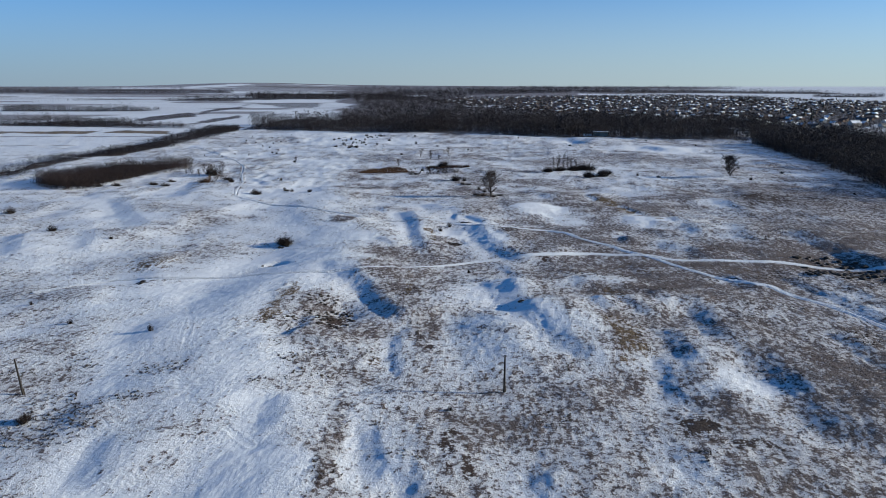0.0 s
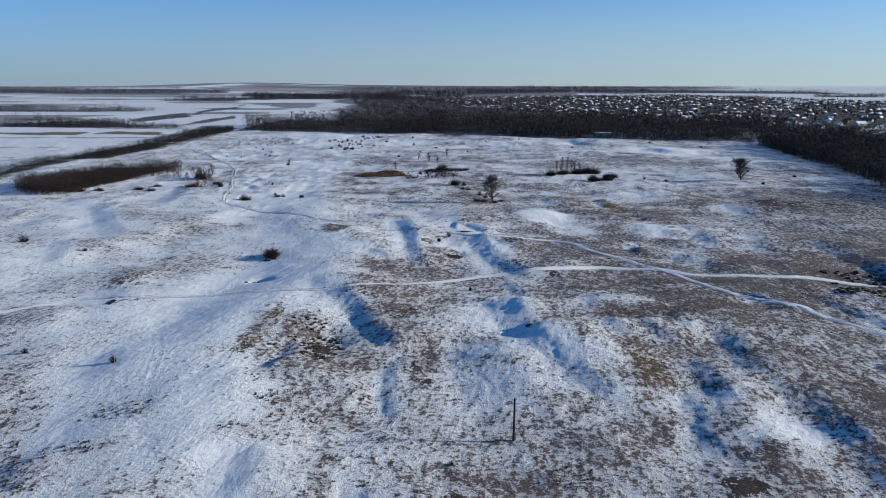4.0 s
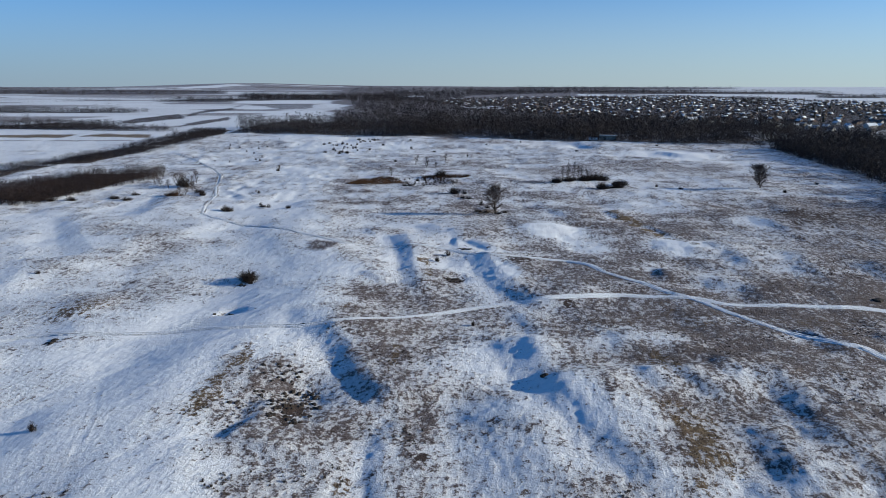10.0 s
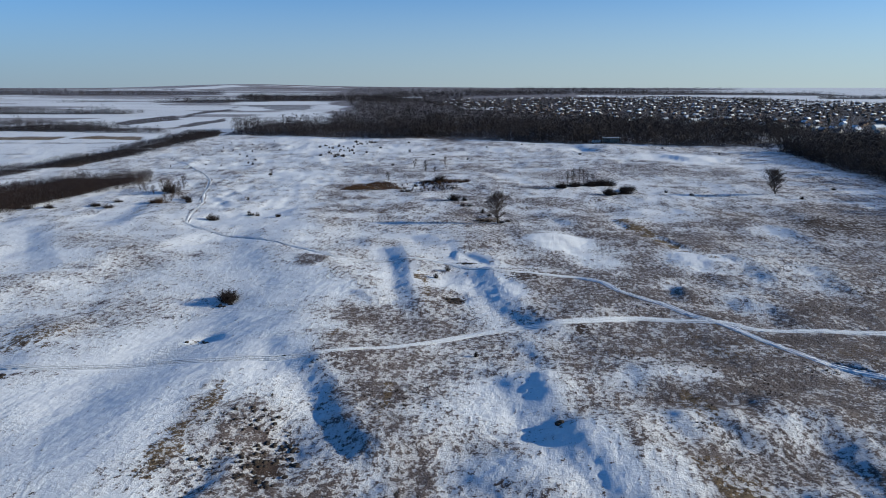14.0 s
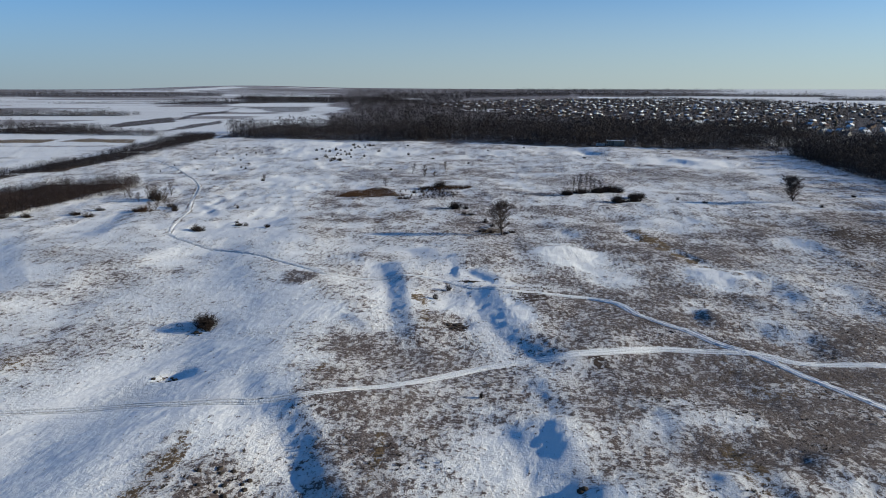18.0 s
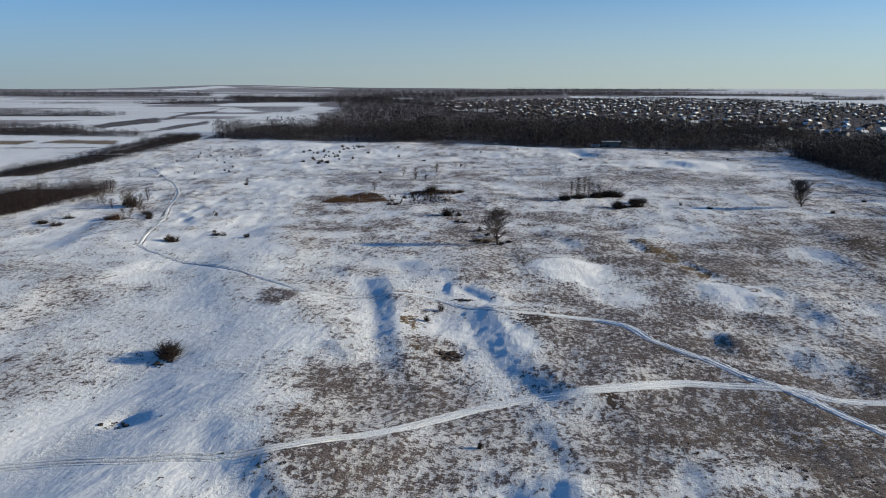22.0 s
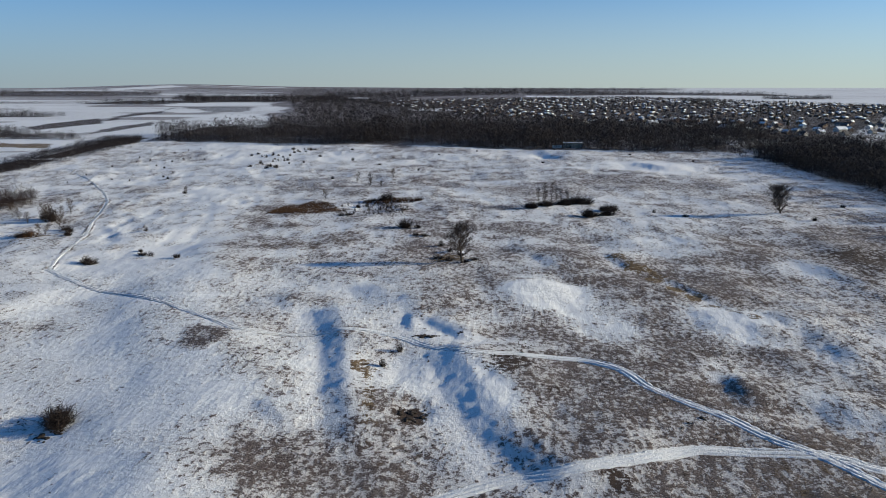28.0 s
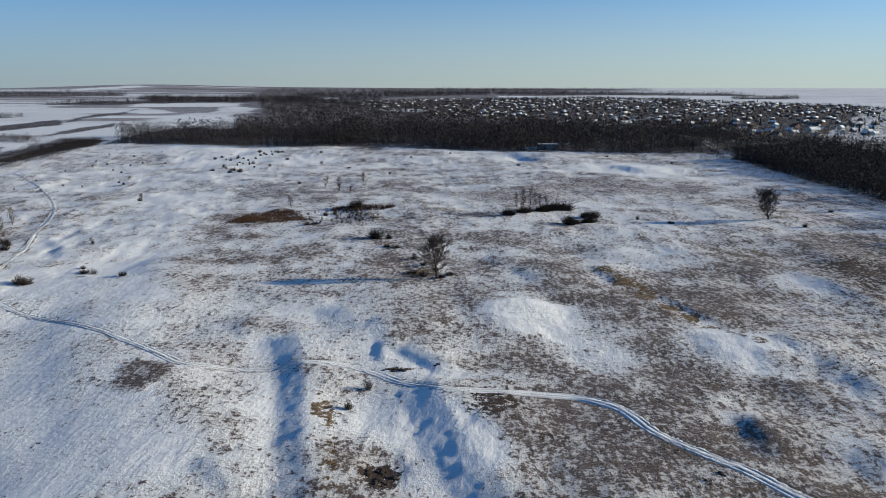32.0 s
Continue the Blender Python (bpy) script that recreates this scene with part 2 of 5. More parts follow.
def height(x, y, worn=True):
    """The height of the ground, with or without the worn troughs of the tracks."""
    x, y = np.atleast_1d(np.asarray(x, float)), np.atleast_1d(np.asarray(y, float))
    z = np.zeros(x.shape)
    near = smooth(1400, 700, np.hypot(x, y)) * (0.25 + 0.75 * smooth(-330, -270, x))
    quiet = np.ones(x.shape)                  # the lesser swells die away beside a dune's steep side
    for width, high, line in LEES:
        i = within(x, y, line, width * 2.5)
        if len(i):
            side, past, _ = along(x[i], y[i], line)
            quiet[i] *= 1 - 0.75 * np.exp(-((side / (1.3 * width)) ** 2) - (past / width) ** 2)
    z += near * ((lattice(x, y, 60, 1) - 0.5) * 1.6 + quiet * ((lattice(x, y, 21, 2) - 0.5) * 1.0 + (lattice(x, y * 0.6, 12, 3) - 0.5) * 0.75 + (lattice(x + y * 0.2, y * 0.5, 6.5, 48) - 0.5) * 0.40))
    swell = lattice((x * 0.85 - y * 0.53), (x * 0.53 + y * 0.85) * 0.32, 13, 7) - 0.5
    z += quiet * swell * (0.35 + 0.5 * smooth(10, -25, x)) * smooth(450, 300, y)
    crest = np.interp(y, EDGE_Y, EDGE_X) - 7 + (lattice(x * 0, y, 40, 8) - 0.5) * 8
    z += 1.9 * np.exp(-(((x - crest) / 19) ** 2)) * smooth(430, 300, y)
    rough = 0.4 + 0.6 * smooth(-6, 8, x - np.interp(y, EDGE_Y, EDGE_X))
    calm = np.ones(x.shape)
    for wide, sunk, strength, line in TRACKS:
        i = within(x, y, line, 8)
        calm[i] = np.minimum(calm[i], 1 - strength * smooth(wide * 1.8, wide, along(x[i], y[i], line)[2]))
    z += (lattice(x * 0.8 + y * 0.2, y * 0.4, 9, 19) - 0.5) * 0.42 * smooth(300, 430, y) * smooth(950, 850, y)
    z += (lattice(x + y * 0.15, y * 0.35, 3.8, 43) - 0.5) * 0.24 * smooth(330, 450, y) * smooth(950, 850, y)
    z += calm * smooth(1000, 800, y) * ((lattice(x * 0.87 - y * 0.5, (x * 0.5 + y * 0.87) * 0.3, 1.9, 9) - 0.5) * 0.10 + (lattice(x, y * 0.6, 1.15, 10) - 0.5) * 0.09 * rough)
    z += calm * rough * smooth(500, 250, y) * ((lattice(x, y, 3.1, 4) - 0.5) * 0.12 + (lattice(x, y, 1.3, 5) - 0.5) * 0.10)
    for width, high, line in LEES:
        i = within(x, y, line, width * 9)
        if not len(i):
            continue
        wob = (lattice(x[i], y[i], width * 2.2, 6) - 0.5) * width * 0.22 + (lattice(x[i], y[i], 2.7, 44) - 0.5) * 0.12
        s, past, _ = along(x[i], y[i], line)
        s = s + wob
        up = 0.5 * np.clip(s / width + 0.5, 0, 1) + 0.5 * smooth(-0.6 * width, 0.6 * width, s)
        fall = 1 / (1 + (np.maximum(s - width / 2, 0) / (3.0 * width)) ** 2)
        dip = np.exp(-(((s + width) / (width * 0.9)) ** 2))
        high = high * (0.85 + 0.3 * lattice(x[i], y[i], width * 1.4, 45))
        z[i] += (high * up * fall - 0.12 * high * dip) * np.exp(-((past / (0.8 * width)) ** 2)) * smooth(width * 9, width * 5, np.abs(s))
    for px, py, rx, ry, depth in PITS:
        i = within(x, y, [(px, py)], 3 * max(rx, ry))
        z[i] -= depth * np.exp(-(((x[i] - px) / rx) ** 2 + ((y[i] - py) / ry) ** 2) ** 1.5)
    for wide, sunk, strength, line in TRACKS if worn else ():
        i = within(x, y, line, 8)
        s, past, best = along(x[i], y[i], line)
        z[i] -= sunk * 0.7 * strength * smooth(wide * 0.95, wide * 0.6, best)
    far = np.hypot(x, y)
    z += 36 * smooth(1700, 5200, far) * np.where(y > 0, 1, 0.6)
    z += 24 * np.exp(-(((x + 1250) / 560) ** 2 + ((y - 4700) / 700) ** 2)) + 7 * np.exp(-(((x + 300) / 700) ** 2 + ((y - 4800) / 500) ** 2))
    return z


def spot(x, y):
    return float(height(x, y)[0])


def covering(x, y):
    """Grass, straw, earth and track on the ground, each from 0 to 1."""
    grass, straw, earth, trod = (np.zeros(x.shape) for _ in range(4))
    border = np.interp(y, EDGE_Y, EDGE_X) + (lattice(x, y, 9, 11) - 0.5) * 14
    right = smooth(-5, 6, x - border)
    left = 0.19 + 0.13 * smooth(-30, -60, x - border) + 0.10 * smooth(170, 110, y)
    grass += left * (1 - right) + (0.42 + 0.17 * smooth(300, 190, y) + 0.22 * smooth(10, 60, x) * smooth(430, 280, y)) * right
    grass += (lattice(x, y, 34, 12) - 0.5) * 0.30 + (lattice(x, y, 13, 13) - 0.5) * 0.22 + (lattice(x * 0.45, y, 6, 14) - 0.5) * 0.26
    distant = smooth(260, 400, y)
    grass += distant * ((lattice(x, y * 0.45, 3.2, 46) - 0.5) * 0.42 + (lattice(x * 0.5, y * 0.8, 9, 47) - 0.5) * 0.30)
    straw += (lattice(x, y, 24, 15) - 0.66) * 0.9 * right
    outer = smooth(880, 960, y)
    grass = grass * (1 - outer) + (0.22 + (lattice(x, y * 2, 160, 28) - 0.5) * 0.3) * outer
    fields = smooth(0.50, 0.56, lattice(x, y * 4, 560, 25)) * 0.8 * smooth(2500, 3000, y)
    turn = x / np.maximum(y, 1) + (lattice(x, y, 90, 26) - 0.5) * 0.06
    woods = smooth(-0.15, -0.135, turn) * smooth(0.30, 0.22, turn) * 0.75
    fields = np.maximum(fields, 0.62 * smooth(3250, 3500, y) * smooth(0.30, 0.36, lattice(x, y * 5, 700, 27)))
    fields = fields * (1 - 0.75 * smooth(0.3, 0.42, turn))
    fields = np.maximum(fields, 0.62 * smooth(0.64, 0.70, lattice(x * 0.25, y, 75, 51)) * smooth(-300, -360, x))
    grass = np.maximum(grass, np.maximum(fields, woods) * outer)
    for width, high, line in LEES:
        i = within(x, y, line, width * 4)
        if len(i):
            s, past, _ = along(x[i], y[i], line)
            m = np.exp(-(((s + 0.35 * width) / width) ** 2) - (past / (1.3 * width)) ** 2)
            grass[i] -= 0.24 * m
            straw[i] -= 0.5 * m
    for kind, px, py, rx, ry, strength in COVERS:
        i = within(x, y, [(px, py)], 2.2 * max(rx, ry) + 2)
        if not len(i):
            continue
        wob = 1 + (lattice(x[i], y[i], max(1.5, min(rx, ry) * 0.8), 16) - 0.5) * 0.9
        m = strength * smooth(1.5, 0.45, np.hypot((x[i] - px) / rx, (y[i] - py) / ry) * wob)
        if kind == "snow":
            grass[i] -= 0.5 * m
            straw[i] -= 0.4 * m
        else:
            into = {"grass": grass, "straw": straw, "earth": earth}[kind]
            into[i] = np.maximum(into[i], into[i] * (1 - m) + (0.74 if kind == "grass" else 0.66 if kind == "straw" else 0.9) * m)
    for wide, sunk, strength, line in TRACKS:
        i = within(x, y, line, 8)
        _, past, best = along(x[i], y[i], line)
        m = smooth(wide * 1.1, wide * 0.7, best + (lattice(x[i], y[i], 2.0, 17) - 0.5) * 0.4) * strength
        rut = np.exp(-(((best - 0.85) / 0.34) ** 2)) * smooth(0.2, 0.6, lattice(x[i], y[i], 9, 18)) * strength
        trod[i] = np.maximum(trod[i], m * (1 - 0.75 * rut))
        grass[i] = grass[i] + 0.5 * rut
    for kind, strength, corners in PLOTS:
        i = within(x, y, corners, 10)
        inside = np.full(len(i), 1e9)
        for p, q in zip(corners, corners[1:] + corners[:1]):
            size = math.hypot(q[0] - p[0], q[1] - p[1])
            inside = np.minimum(inside, ((x[i] - p[0]) * (q[1] - p[1]) - (y[i] - p[1]) * (q[0] - p[0])) / size)
        reach = 4 + 0.012 * min(c[1] for c in corners)
        ragged = ((lattice(x[i], y[i] * 0.6, 55, 29) - 0.5) * 1.6 + (lattice(x[i], y[i], 17, 30) - 0.5)) * reach
        m = smooth(-reach / 3, reach / 3, inside + ragged * 0.7 - reach * 0.3) * strength
        if kind == "snow":
            grass[i] *= 1 - m
            earth[i] *= 1 - m
        else:
            into = {"grass": grass, "straw": straw, "earth": earth}[kind]
            into[i] = np.maximum(into[i], m)
    return grass, straw, earth, trod


# dune sides, tracks and patches
lee(5.9, 0.60, (-122.2, 237.3), (-130.8, 260.8))
lee(6.8, 0.40, (-65.3, 144.9), (-65.9, 152.4))
lee(8.0, 0.30, (-48.1, 222.6), (-51.3, 203.6))
lee(11.1, 0.10, (-52.9, 193.5), (-55.9, 170.1))
lee(5.9, 1.00, (-27.5, 192.6), (-23.3, 184.3), (-19.3, 174.5), (-16.3, 168.2), (-13.3, 162.6))
lee(5.9, 0.50, (-22.2, 169.4), (-18.7, 160.1))
lee(2.8, 1.00, (-9.0, 153.5), (-11.0, 146.9), (-10.7, 137.2), (-9.9, 129.2))
lee(3.6, 0.80, (-32.2, 159.0), (-32.2, 153.2), (-34.2, 147.6))
lee(3.9, 0.60, (-12.4, 102.3), (-10.6, 93.0))
lee(4.0, 0.60, (-5.5, 90.0), (-4.6, 86.0))
lee(4.9, 0.50, (-27.7, 92.0), (-27.5, 85.7))
lee(4.2, 0.50, (-51.6, 98.7), (-50.2, 90.8))
lee(4.2, 0.40, (-61.5, 128.2), (-59.2, 120.0))
lee(4.3, 0.45, (-28.6, 113.1), (-28.4, 106.8))
lee(8.6, 0.60, (12.6, 185.3), (15.6, 168.0))
lee(5.4, 1.00, (16.6, 164.3), (20.2, 154.7), (23.0, 146.2), (25.5, 140.3), (27.6, 136.8))
lee(13.7, 0.40, (6.0, 155.3), (8.8, 136.5))
lee(6.2, 1.00, (57.9, 169.4), (58.2, 161.8), (57.2, 152.7), (56.5, 147.3))
lee(5.5, 1.00, (46.5, 148.0), (45.9, 140.2), (46.1, 136.0))
lee(3.6, 1.00, (41.0, 133.2), (40.3, 126.0), (39.5, 118.4))
lee(7.6, 0.50, (60.4, 133.6), (60.1, 125.0))
lee(5.9, 0.60, (61.8, 119.1), (59.8, 108.7))
lee(7.1, 0.50, (64.3, 101.4), (66.4, 99.3))
lee(4.8, 0.60, (11.7, 89.0), (12.9, 86.5))
lee(4.2, 0.50, (34.7, 97.7), (35.2, 91.1))
lee(4.5, 0.80, (93.6, 191.4), (96.4, 181.5), (98.3, 168.9), (98.3, 153.2))
lee(6.8, 0.50, (109.8, 271.7), (104.3, 249.9))
lee(4.1, 0.40, (36.9, 171.0), (37.9, 165.9))
lee(4.0, 0.70, (43.6, 169.3), (46.8, 163.6))
lee(4.2, 0.40, (51.8, 177.2), (52.7, 171.5))
lee(4.7, 0.70, (77.9, 194.2), (79.1, 185.9))
lee(5.5, 0.80, (-16.8, 297.3), (-13.3, 269.5), (-10.5, 248.4), (-8.9, 235.9))
lee(7.5, 1.05, (8.5, 268.0), (10.5, 250.0), (13.0, 238.0), (16.5, 229.0), (20.0, 221.5))
lee(4.6, 0.50, (-34.2, 205.7), (-32.7, 194.6))
lee(4.6, 0.35, (-54.7, 211.0), (-55.4, 201.5), (-58.3, 196.8), (-63.1, 193.4))
lee(2.5, 0.70, (-50.5, 217.0), (-48.1, 213.1))
lee(5.9, 0.60, (73.1, 240.4), (72.6, 233.6))
lee(5.5, 0.80, (78.7, 230.9), (77.8, 224.3))
lee(5.6, 0.50, (74.1, 291.7), (73.0, 282.0))
lee(3.3, 0.90, (17.7, 208.3), (18.5, 200.0), (19.0, 194.3))
lee(4.2, 0.50, (8.0, 192.7), (9.2, 188.4))
lee(3.2, 0.90, (17.1, 187.9), (17.3, 180.9))
lee(4.2, 0.50, (35.8, 192.7), (34.7, 184.2))
lee(5.2, 0.80, (46.6, 356.3), (48.0, 344.7))
lee(3.5, 0.90, (69.8, 353.5), (71.4, 340.0))
lee(3.0, 0.60, (79.4, 322.5), (80.7, 313.7), (82.4, 304.9))
lee(3.7, 0.70, (90.5, 289.1), (90.7, 283.8))
lee(5.6, 0.70, (91.7, 272.9), (90.4, 260.7))
lee(4.8, 0.45, (62.4, 250.6), (60.8, 242.7))
lee(5.2, 0.80, (129.0, 331.1), (129.1, 318.6))
lee(5.5, 0.50, (126.3, 339.6), (125.1, 330.9))
lee(6.7, 0.60, (147.1, 361.6), (145.5, 351.9))
lee(3.5, 0.80, (2.9, 306.1), (4.6, 295.6))
lee(7.9, 0.40, (-6.7, 315.5), (-2.2, 301.5))
lee(3.7, 0.60, (-29.8, 310.0), (-26.2, 303.2))
lee(3.5, 0.60, (-20.8, 301.2), (-18.7, 295.1))
lee(7.0, 0.40, (-65.0, 375.4), (-58.7, 357.1))
lee(3.4, 0.50, (-22.2, 244.8), (-19.7, 239.6))
lee(6.7, 0.40, (-58.5, 289.5), (-54.5, 273.5))
lee(11.4, 1.00, (118.5, 729.8), (124.7, 666.6))
lee(8.5, 0.80, (169.0, 619.6), (175.5, 591.7))
lee(10.0, 0.60, (-135.6, 387.1), (-129.4, 344.1))
lee(7.7, 0.50, (-152.9, 251.6), (-143.2, 230.2))
lee(8.1, 1.00, (122.3, 251.6), (124.9, 231.3), (128.8, 213.9))
lee(3.9, 0.50, (-110.6, 416.2), (-96.5, 386.5))
lee(7.3, 0.70, (29.8, 700.5), (49.6, 680.3))
lee(8.7, 0.40, (-153.6, 335), (-121.1, 278.1))
lee(4.9, 0.30, (83.6, 129.6), (83.1, 145))
lee(5.6, 0.40, (104.2, 200.4), (104.2, 182.2), (105, 164.3))
lee(4.3, 0.80, (9.2, 287.2), (14.5, 280.5))
lee(1.8, 1.60, (3.8, 292.8), (3.9, 285.5))
lee(1.6, 1.60, (8.9, 286.6), (11.5, 283.6), (14.0, 279.5))
track((-108, 183), (-91.7, 196.2), (-76.0, 196.1), (-64.1, 198.0), (-55.4, 198.0), (-43.4, 196.1), (-36.0, 196.6), (-31.6, 196.2), (-23.3, 196.9), (-15.5, 201.7), (-6.9, 206.8), (0.5, 212.9), (7.7, 217.7), (17.2, 220.9), (23.4, 220.3), (34.3, 222.6), (46.0, 226.0), (56.2, 224.4), (65.7, 221.8), (70.7, 217.7), (83.9, 216.5), (96.7, 215.1), (105.5, 215.0), (141.7, 207), wide=1.45)
track((-100.4, 345), (-84.4, 329.0), (-71.7, 320.0), (-54.1, 305.5), (-41.0, 292.3), (-33.8, 284.8), (-26.2, 284.2), (-15.4, 284.1), (-4.4, 283.2), (2.2, 280.2), (8.4, 273.4), (16.0, 266.6), (26.1, 266.1), (37.9, 264.2), (44.2, 258.6), (46.8, 247.9), (50.9, 241.4), (55.6, 234.5), (59.6, 227.4), (64.8, 220.0), (75.0, 197.7), (81.9, 188.6), (87.2, 184.3), (92.5, 174.0), (96.5, 160.0), (99.0, 146.0), wide=1.3)
track((-100.4, 345.7), (-105.4, 364.9), (-109.8, 393.4), (-119.9, 428.5), (-133.7, 483), (-169.3, 558.7), (-219.3, 640.3), wide=0.6)
track((-65, 174.6), (-56.7, 155.2), (-51.5, 134.8), (-47.1, 121.2), (-41, 111), (-33.8, 104.1), (-28.9, 98.7), strength=0.15)
track((-26, 141.1), (-28.3, 129.1), (-32, 114.3), (-35.6, 104.1), (-39.9, 96.7), (-42, 87.9), strength=0.15)
cover('earth', 40.8, 106.9, 4.1, 3.1, 1)
cover('earth', 46.8, 100.8, 5.1, 2.1, 0.8)
cover('earth', 0.6, 99.3, 1.2, 6.8, 0.7)
cover('earth', 3.3, 92.6, 1.0, 4.5, 0.7)
cover('earth', -25.2, 157.5, 2.0, 5.0, 0.95)
cover('straw', -38.8, 176.5, 1.4, 7.4, 0.8)
cover('straw', -40.4, 163.4, 2.0, 8.0, 0.7)
cover('grass', -39.7, 170.1, 2.9, 11.1, 0.7)
cover('straw', -9.4, 178.5, 1.0, 12.6, 0.85)
cover('straw', 43.0, 175.0, 2.0, 8.2, 0.8)
cover('straw', 40.7, 148.2, 2.9, 6.8, 0.8)
cover('grass', -8.9, 178.2, 2.0, 11.4, 0.9)
cover('grass', -3.6, 155.4, 3.4, 10.5, 0.8)
cover('grass', -39.3, 278.8, 5.0, 6.9, 1)
cover('earth', 23.5, 264.0, 4.5, 5.9, 0.6)
cover('straw', -5.1, 262.4, 2.9, 5.8, 1)
cover('earth', 3.6, 240.6, 1.8, 3.1, 1)
cover('earth', 31.7, 218.5, 2.4, 2.8, 0.8)
cover('straw', -21.7, 213.9, 2.8, 3.4, 0.6)
cover('straw', 78.8, 333.7, 2.2, 8.2, 1.25)
cover('straw', -3.3, 241.4, 2.1, 18.8, 0.6)
cover('grass', 29.3, 248.4, 4.9, 3.5, 0.8)
cover('grass', 55.0, 273.1, 7.0, 5.6, 0.8)
cover('grass', -17.5, 225.8, 5.2, 7.7, 0.7)
cover('grass', -10.7, 197.6, 8.2, 8.0, 0.6)
cover('grass', -39.4, 279.7, 4.0, 4.9, 1)
cover('earth', 23.3, 262.3, 4.9, 4.5, 0.6)
cover('earth', 29.3, 248.6, 2.1, 2.1, 0.7)
cover('straw', -6.2, 263.0, 2.3, 3.9, 1)
cover('earth', 3.6, 241.6, 2.4, 3.4, 1)
cover('grass', 46.1, 403.8, 12.4, 13.9, 0.9)
cover('earth', 151.6, 345.5, 10.2, 14.1, 0.8)
cover('grass', 56.5, 274.1, 7.6, 4.4, 0.8)
cover('grass', 81.8, 262.8, 4.1, 2.4, 0.9)
cover('straw', 73.1, 351.4, 3.7, 5.2, 1.25)
cover('straw', 74.4, 338.4, 3.5, 4.6, 1.25)
cover('straw', 75.9, 325.6, 3.3, 4.1, 1.25)
cover('straw', 77.1, 313.8, 3.1, 3.6, 1.25)
cover('straw', 79.6, 306.6, 3.0, 3.3, 1.25)
cover('straw', 81.4, 298.8, 2.9, 3.0, 1.25)
cover('straw', 83.2, 291.9, 2.7, 2.8, 1.25)
cover('straw', 85.7, 286.9, 2.7, 2.6, 1.25)
cover('straw', 74.4, 338.5, 2.2, 7.0, 1.25)
cover('straw', -4.1, 247.4, 1.3, 10.1, 0.8)
cover('grass', 1.6, 354.0, 26.4, 5.2, 0.5)
cover('grass', 80.0, 509.2, 28.7, 27.0, 0.6)
cover('grass', -73.4, 551.4, 49.2, 18.4, 0.4)
cover('grass', 137.8, 521.9, 42.2, 29.3, 0.5)
cover('grass', 187.0, 524.4, 18.5, 17.2, 0.6)
cover('straw', 20.5, 356.8, 6.8, 6.7, 1.2)
cover('grass', 29.5, 283.3, 10.3, 4.2, 0.6)
cover('grass', 42.2, 278.7, 6.7, 4.0, 0.6)
cover('grass', 166.0, 336.5, 33.9, 39.8, 1)
cover('earth', 169.7, 330.7, 23.3, 25.9, 0.55)
cover('earth', 142.4, 333.2, 7.8, 23.0, 0.5)
cover('straw', 42.1, 175.7, 3.4, 8.8, 0.7)
cover('straw', 38.9, 146.7, 4.3, 17.2, 0.85)
cover('grass', 34.4, 126.7, 4.2, 2.7, 0.7)
cover('straw', 9.5, 132.5, 3.9, 6.9, 0.6)
cover('earth', -68.5, 130.4, 3.9, 2.2, 0.4)
cover('grass', 12.3, 106.2, 3.6, 1.9, 0.7)
cover('grass', 75.0, 183.3, 8.9, 6.3, 0.6)
cover('grass', 67.8, 148.7, 11.0, 7.1, 0.6)
cover('grass', 73.5, 135.5, 6.7, 4.2, 0.7)
cover('grass', -17.1, 100.1, 1.7, 12.1, 0.8)
cover('straw', -39.1, 180.0, 1.7, 7.1, 0.8)
cover('straw', -40.6, 161.8, 2.4, 9.2, 0.9)
cover('straw', -89.4, 213.9, 5.8, 8.5, 0.95)
cover('straw', -52.4, 211.4, 2.7, 3.1, 0.85)
cover('earth', -82.5, 189.7, 1.5, 2.3, 1)
cover('grass', -81.1, 224.3, 16.1, 15.4, 0.4)
cover('grass', 7.5, 163.7, 6.7, 3.4, 0.6)
cover('grass', -13.9, 183.3, 3.8, 12.6, 0.6)
cover('straw', -13.8, 135.0, 1.6, 3.0, 0.8)
cover('earth', -3.4, 142.9, 1.2, 2.0, 0.6)
cover('earth', 119.1, 208.1, 11.6, 16.0, 0.5)
cover('grass', 61.6, 104.5, 4.4, 2.6, 0.6)
cover('straw', 58.3, 202.8, 5.2, 3.6, 0.5)
cover('straw', -130.6, 394.9, 6.0, 17.8, 0.9)
cover('grass', 6.2, 192.3, 6.3, 2.9, 0.6)
cover('earth', 8.6, 280.4, 6.0, 0.8, 1)
cover('snow', 37.7, 312.3, 10.2, 10.9, 1)
cover('snow', 53.5, 122.4, 5.1, 10.0, 0.8)
cover('snow', 44.9, 191.2, 6.8, 6.1, 0.8)
cover('snow', 40.1, 310.2, 9.4, 12.7, 1)
cover('snow', 79.2, 284.7, 6.0, 12.6, 0.7)
cover('snow', 80.5, 287.9, 4.8, 13.2, 0.7)
cover('snow', 17.9, 247.9, 4.3, 8.7, 0.6)
cover('snow', -93.4, 741.7, 34.1, 62.5, 0.4)
cover('snow', 49.2, 289.0, 9.1, 17.5, 0.8)
cover('snow', -122.8, 836.6, 46.3, 64.8, 0.9)
cover('snow', 184.5, 611.2, 33.4, 44.4, 0.8)
cover('snow', -33.6, 700.0, 25.3, 34.2, 0.7)
cover('snow', 24.6, 159.6, 3.5, 9.4, 0.6)
cover('snow', 12.6, 254.3, 7.5, 18.5, 0.5)
cover('snow', 32.4, 149.5, 3.7, 14.3, 0.5)

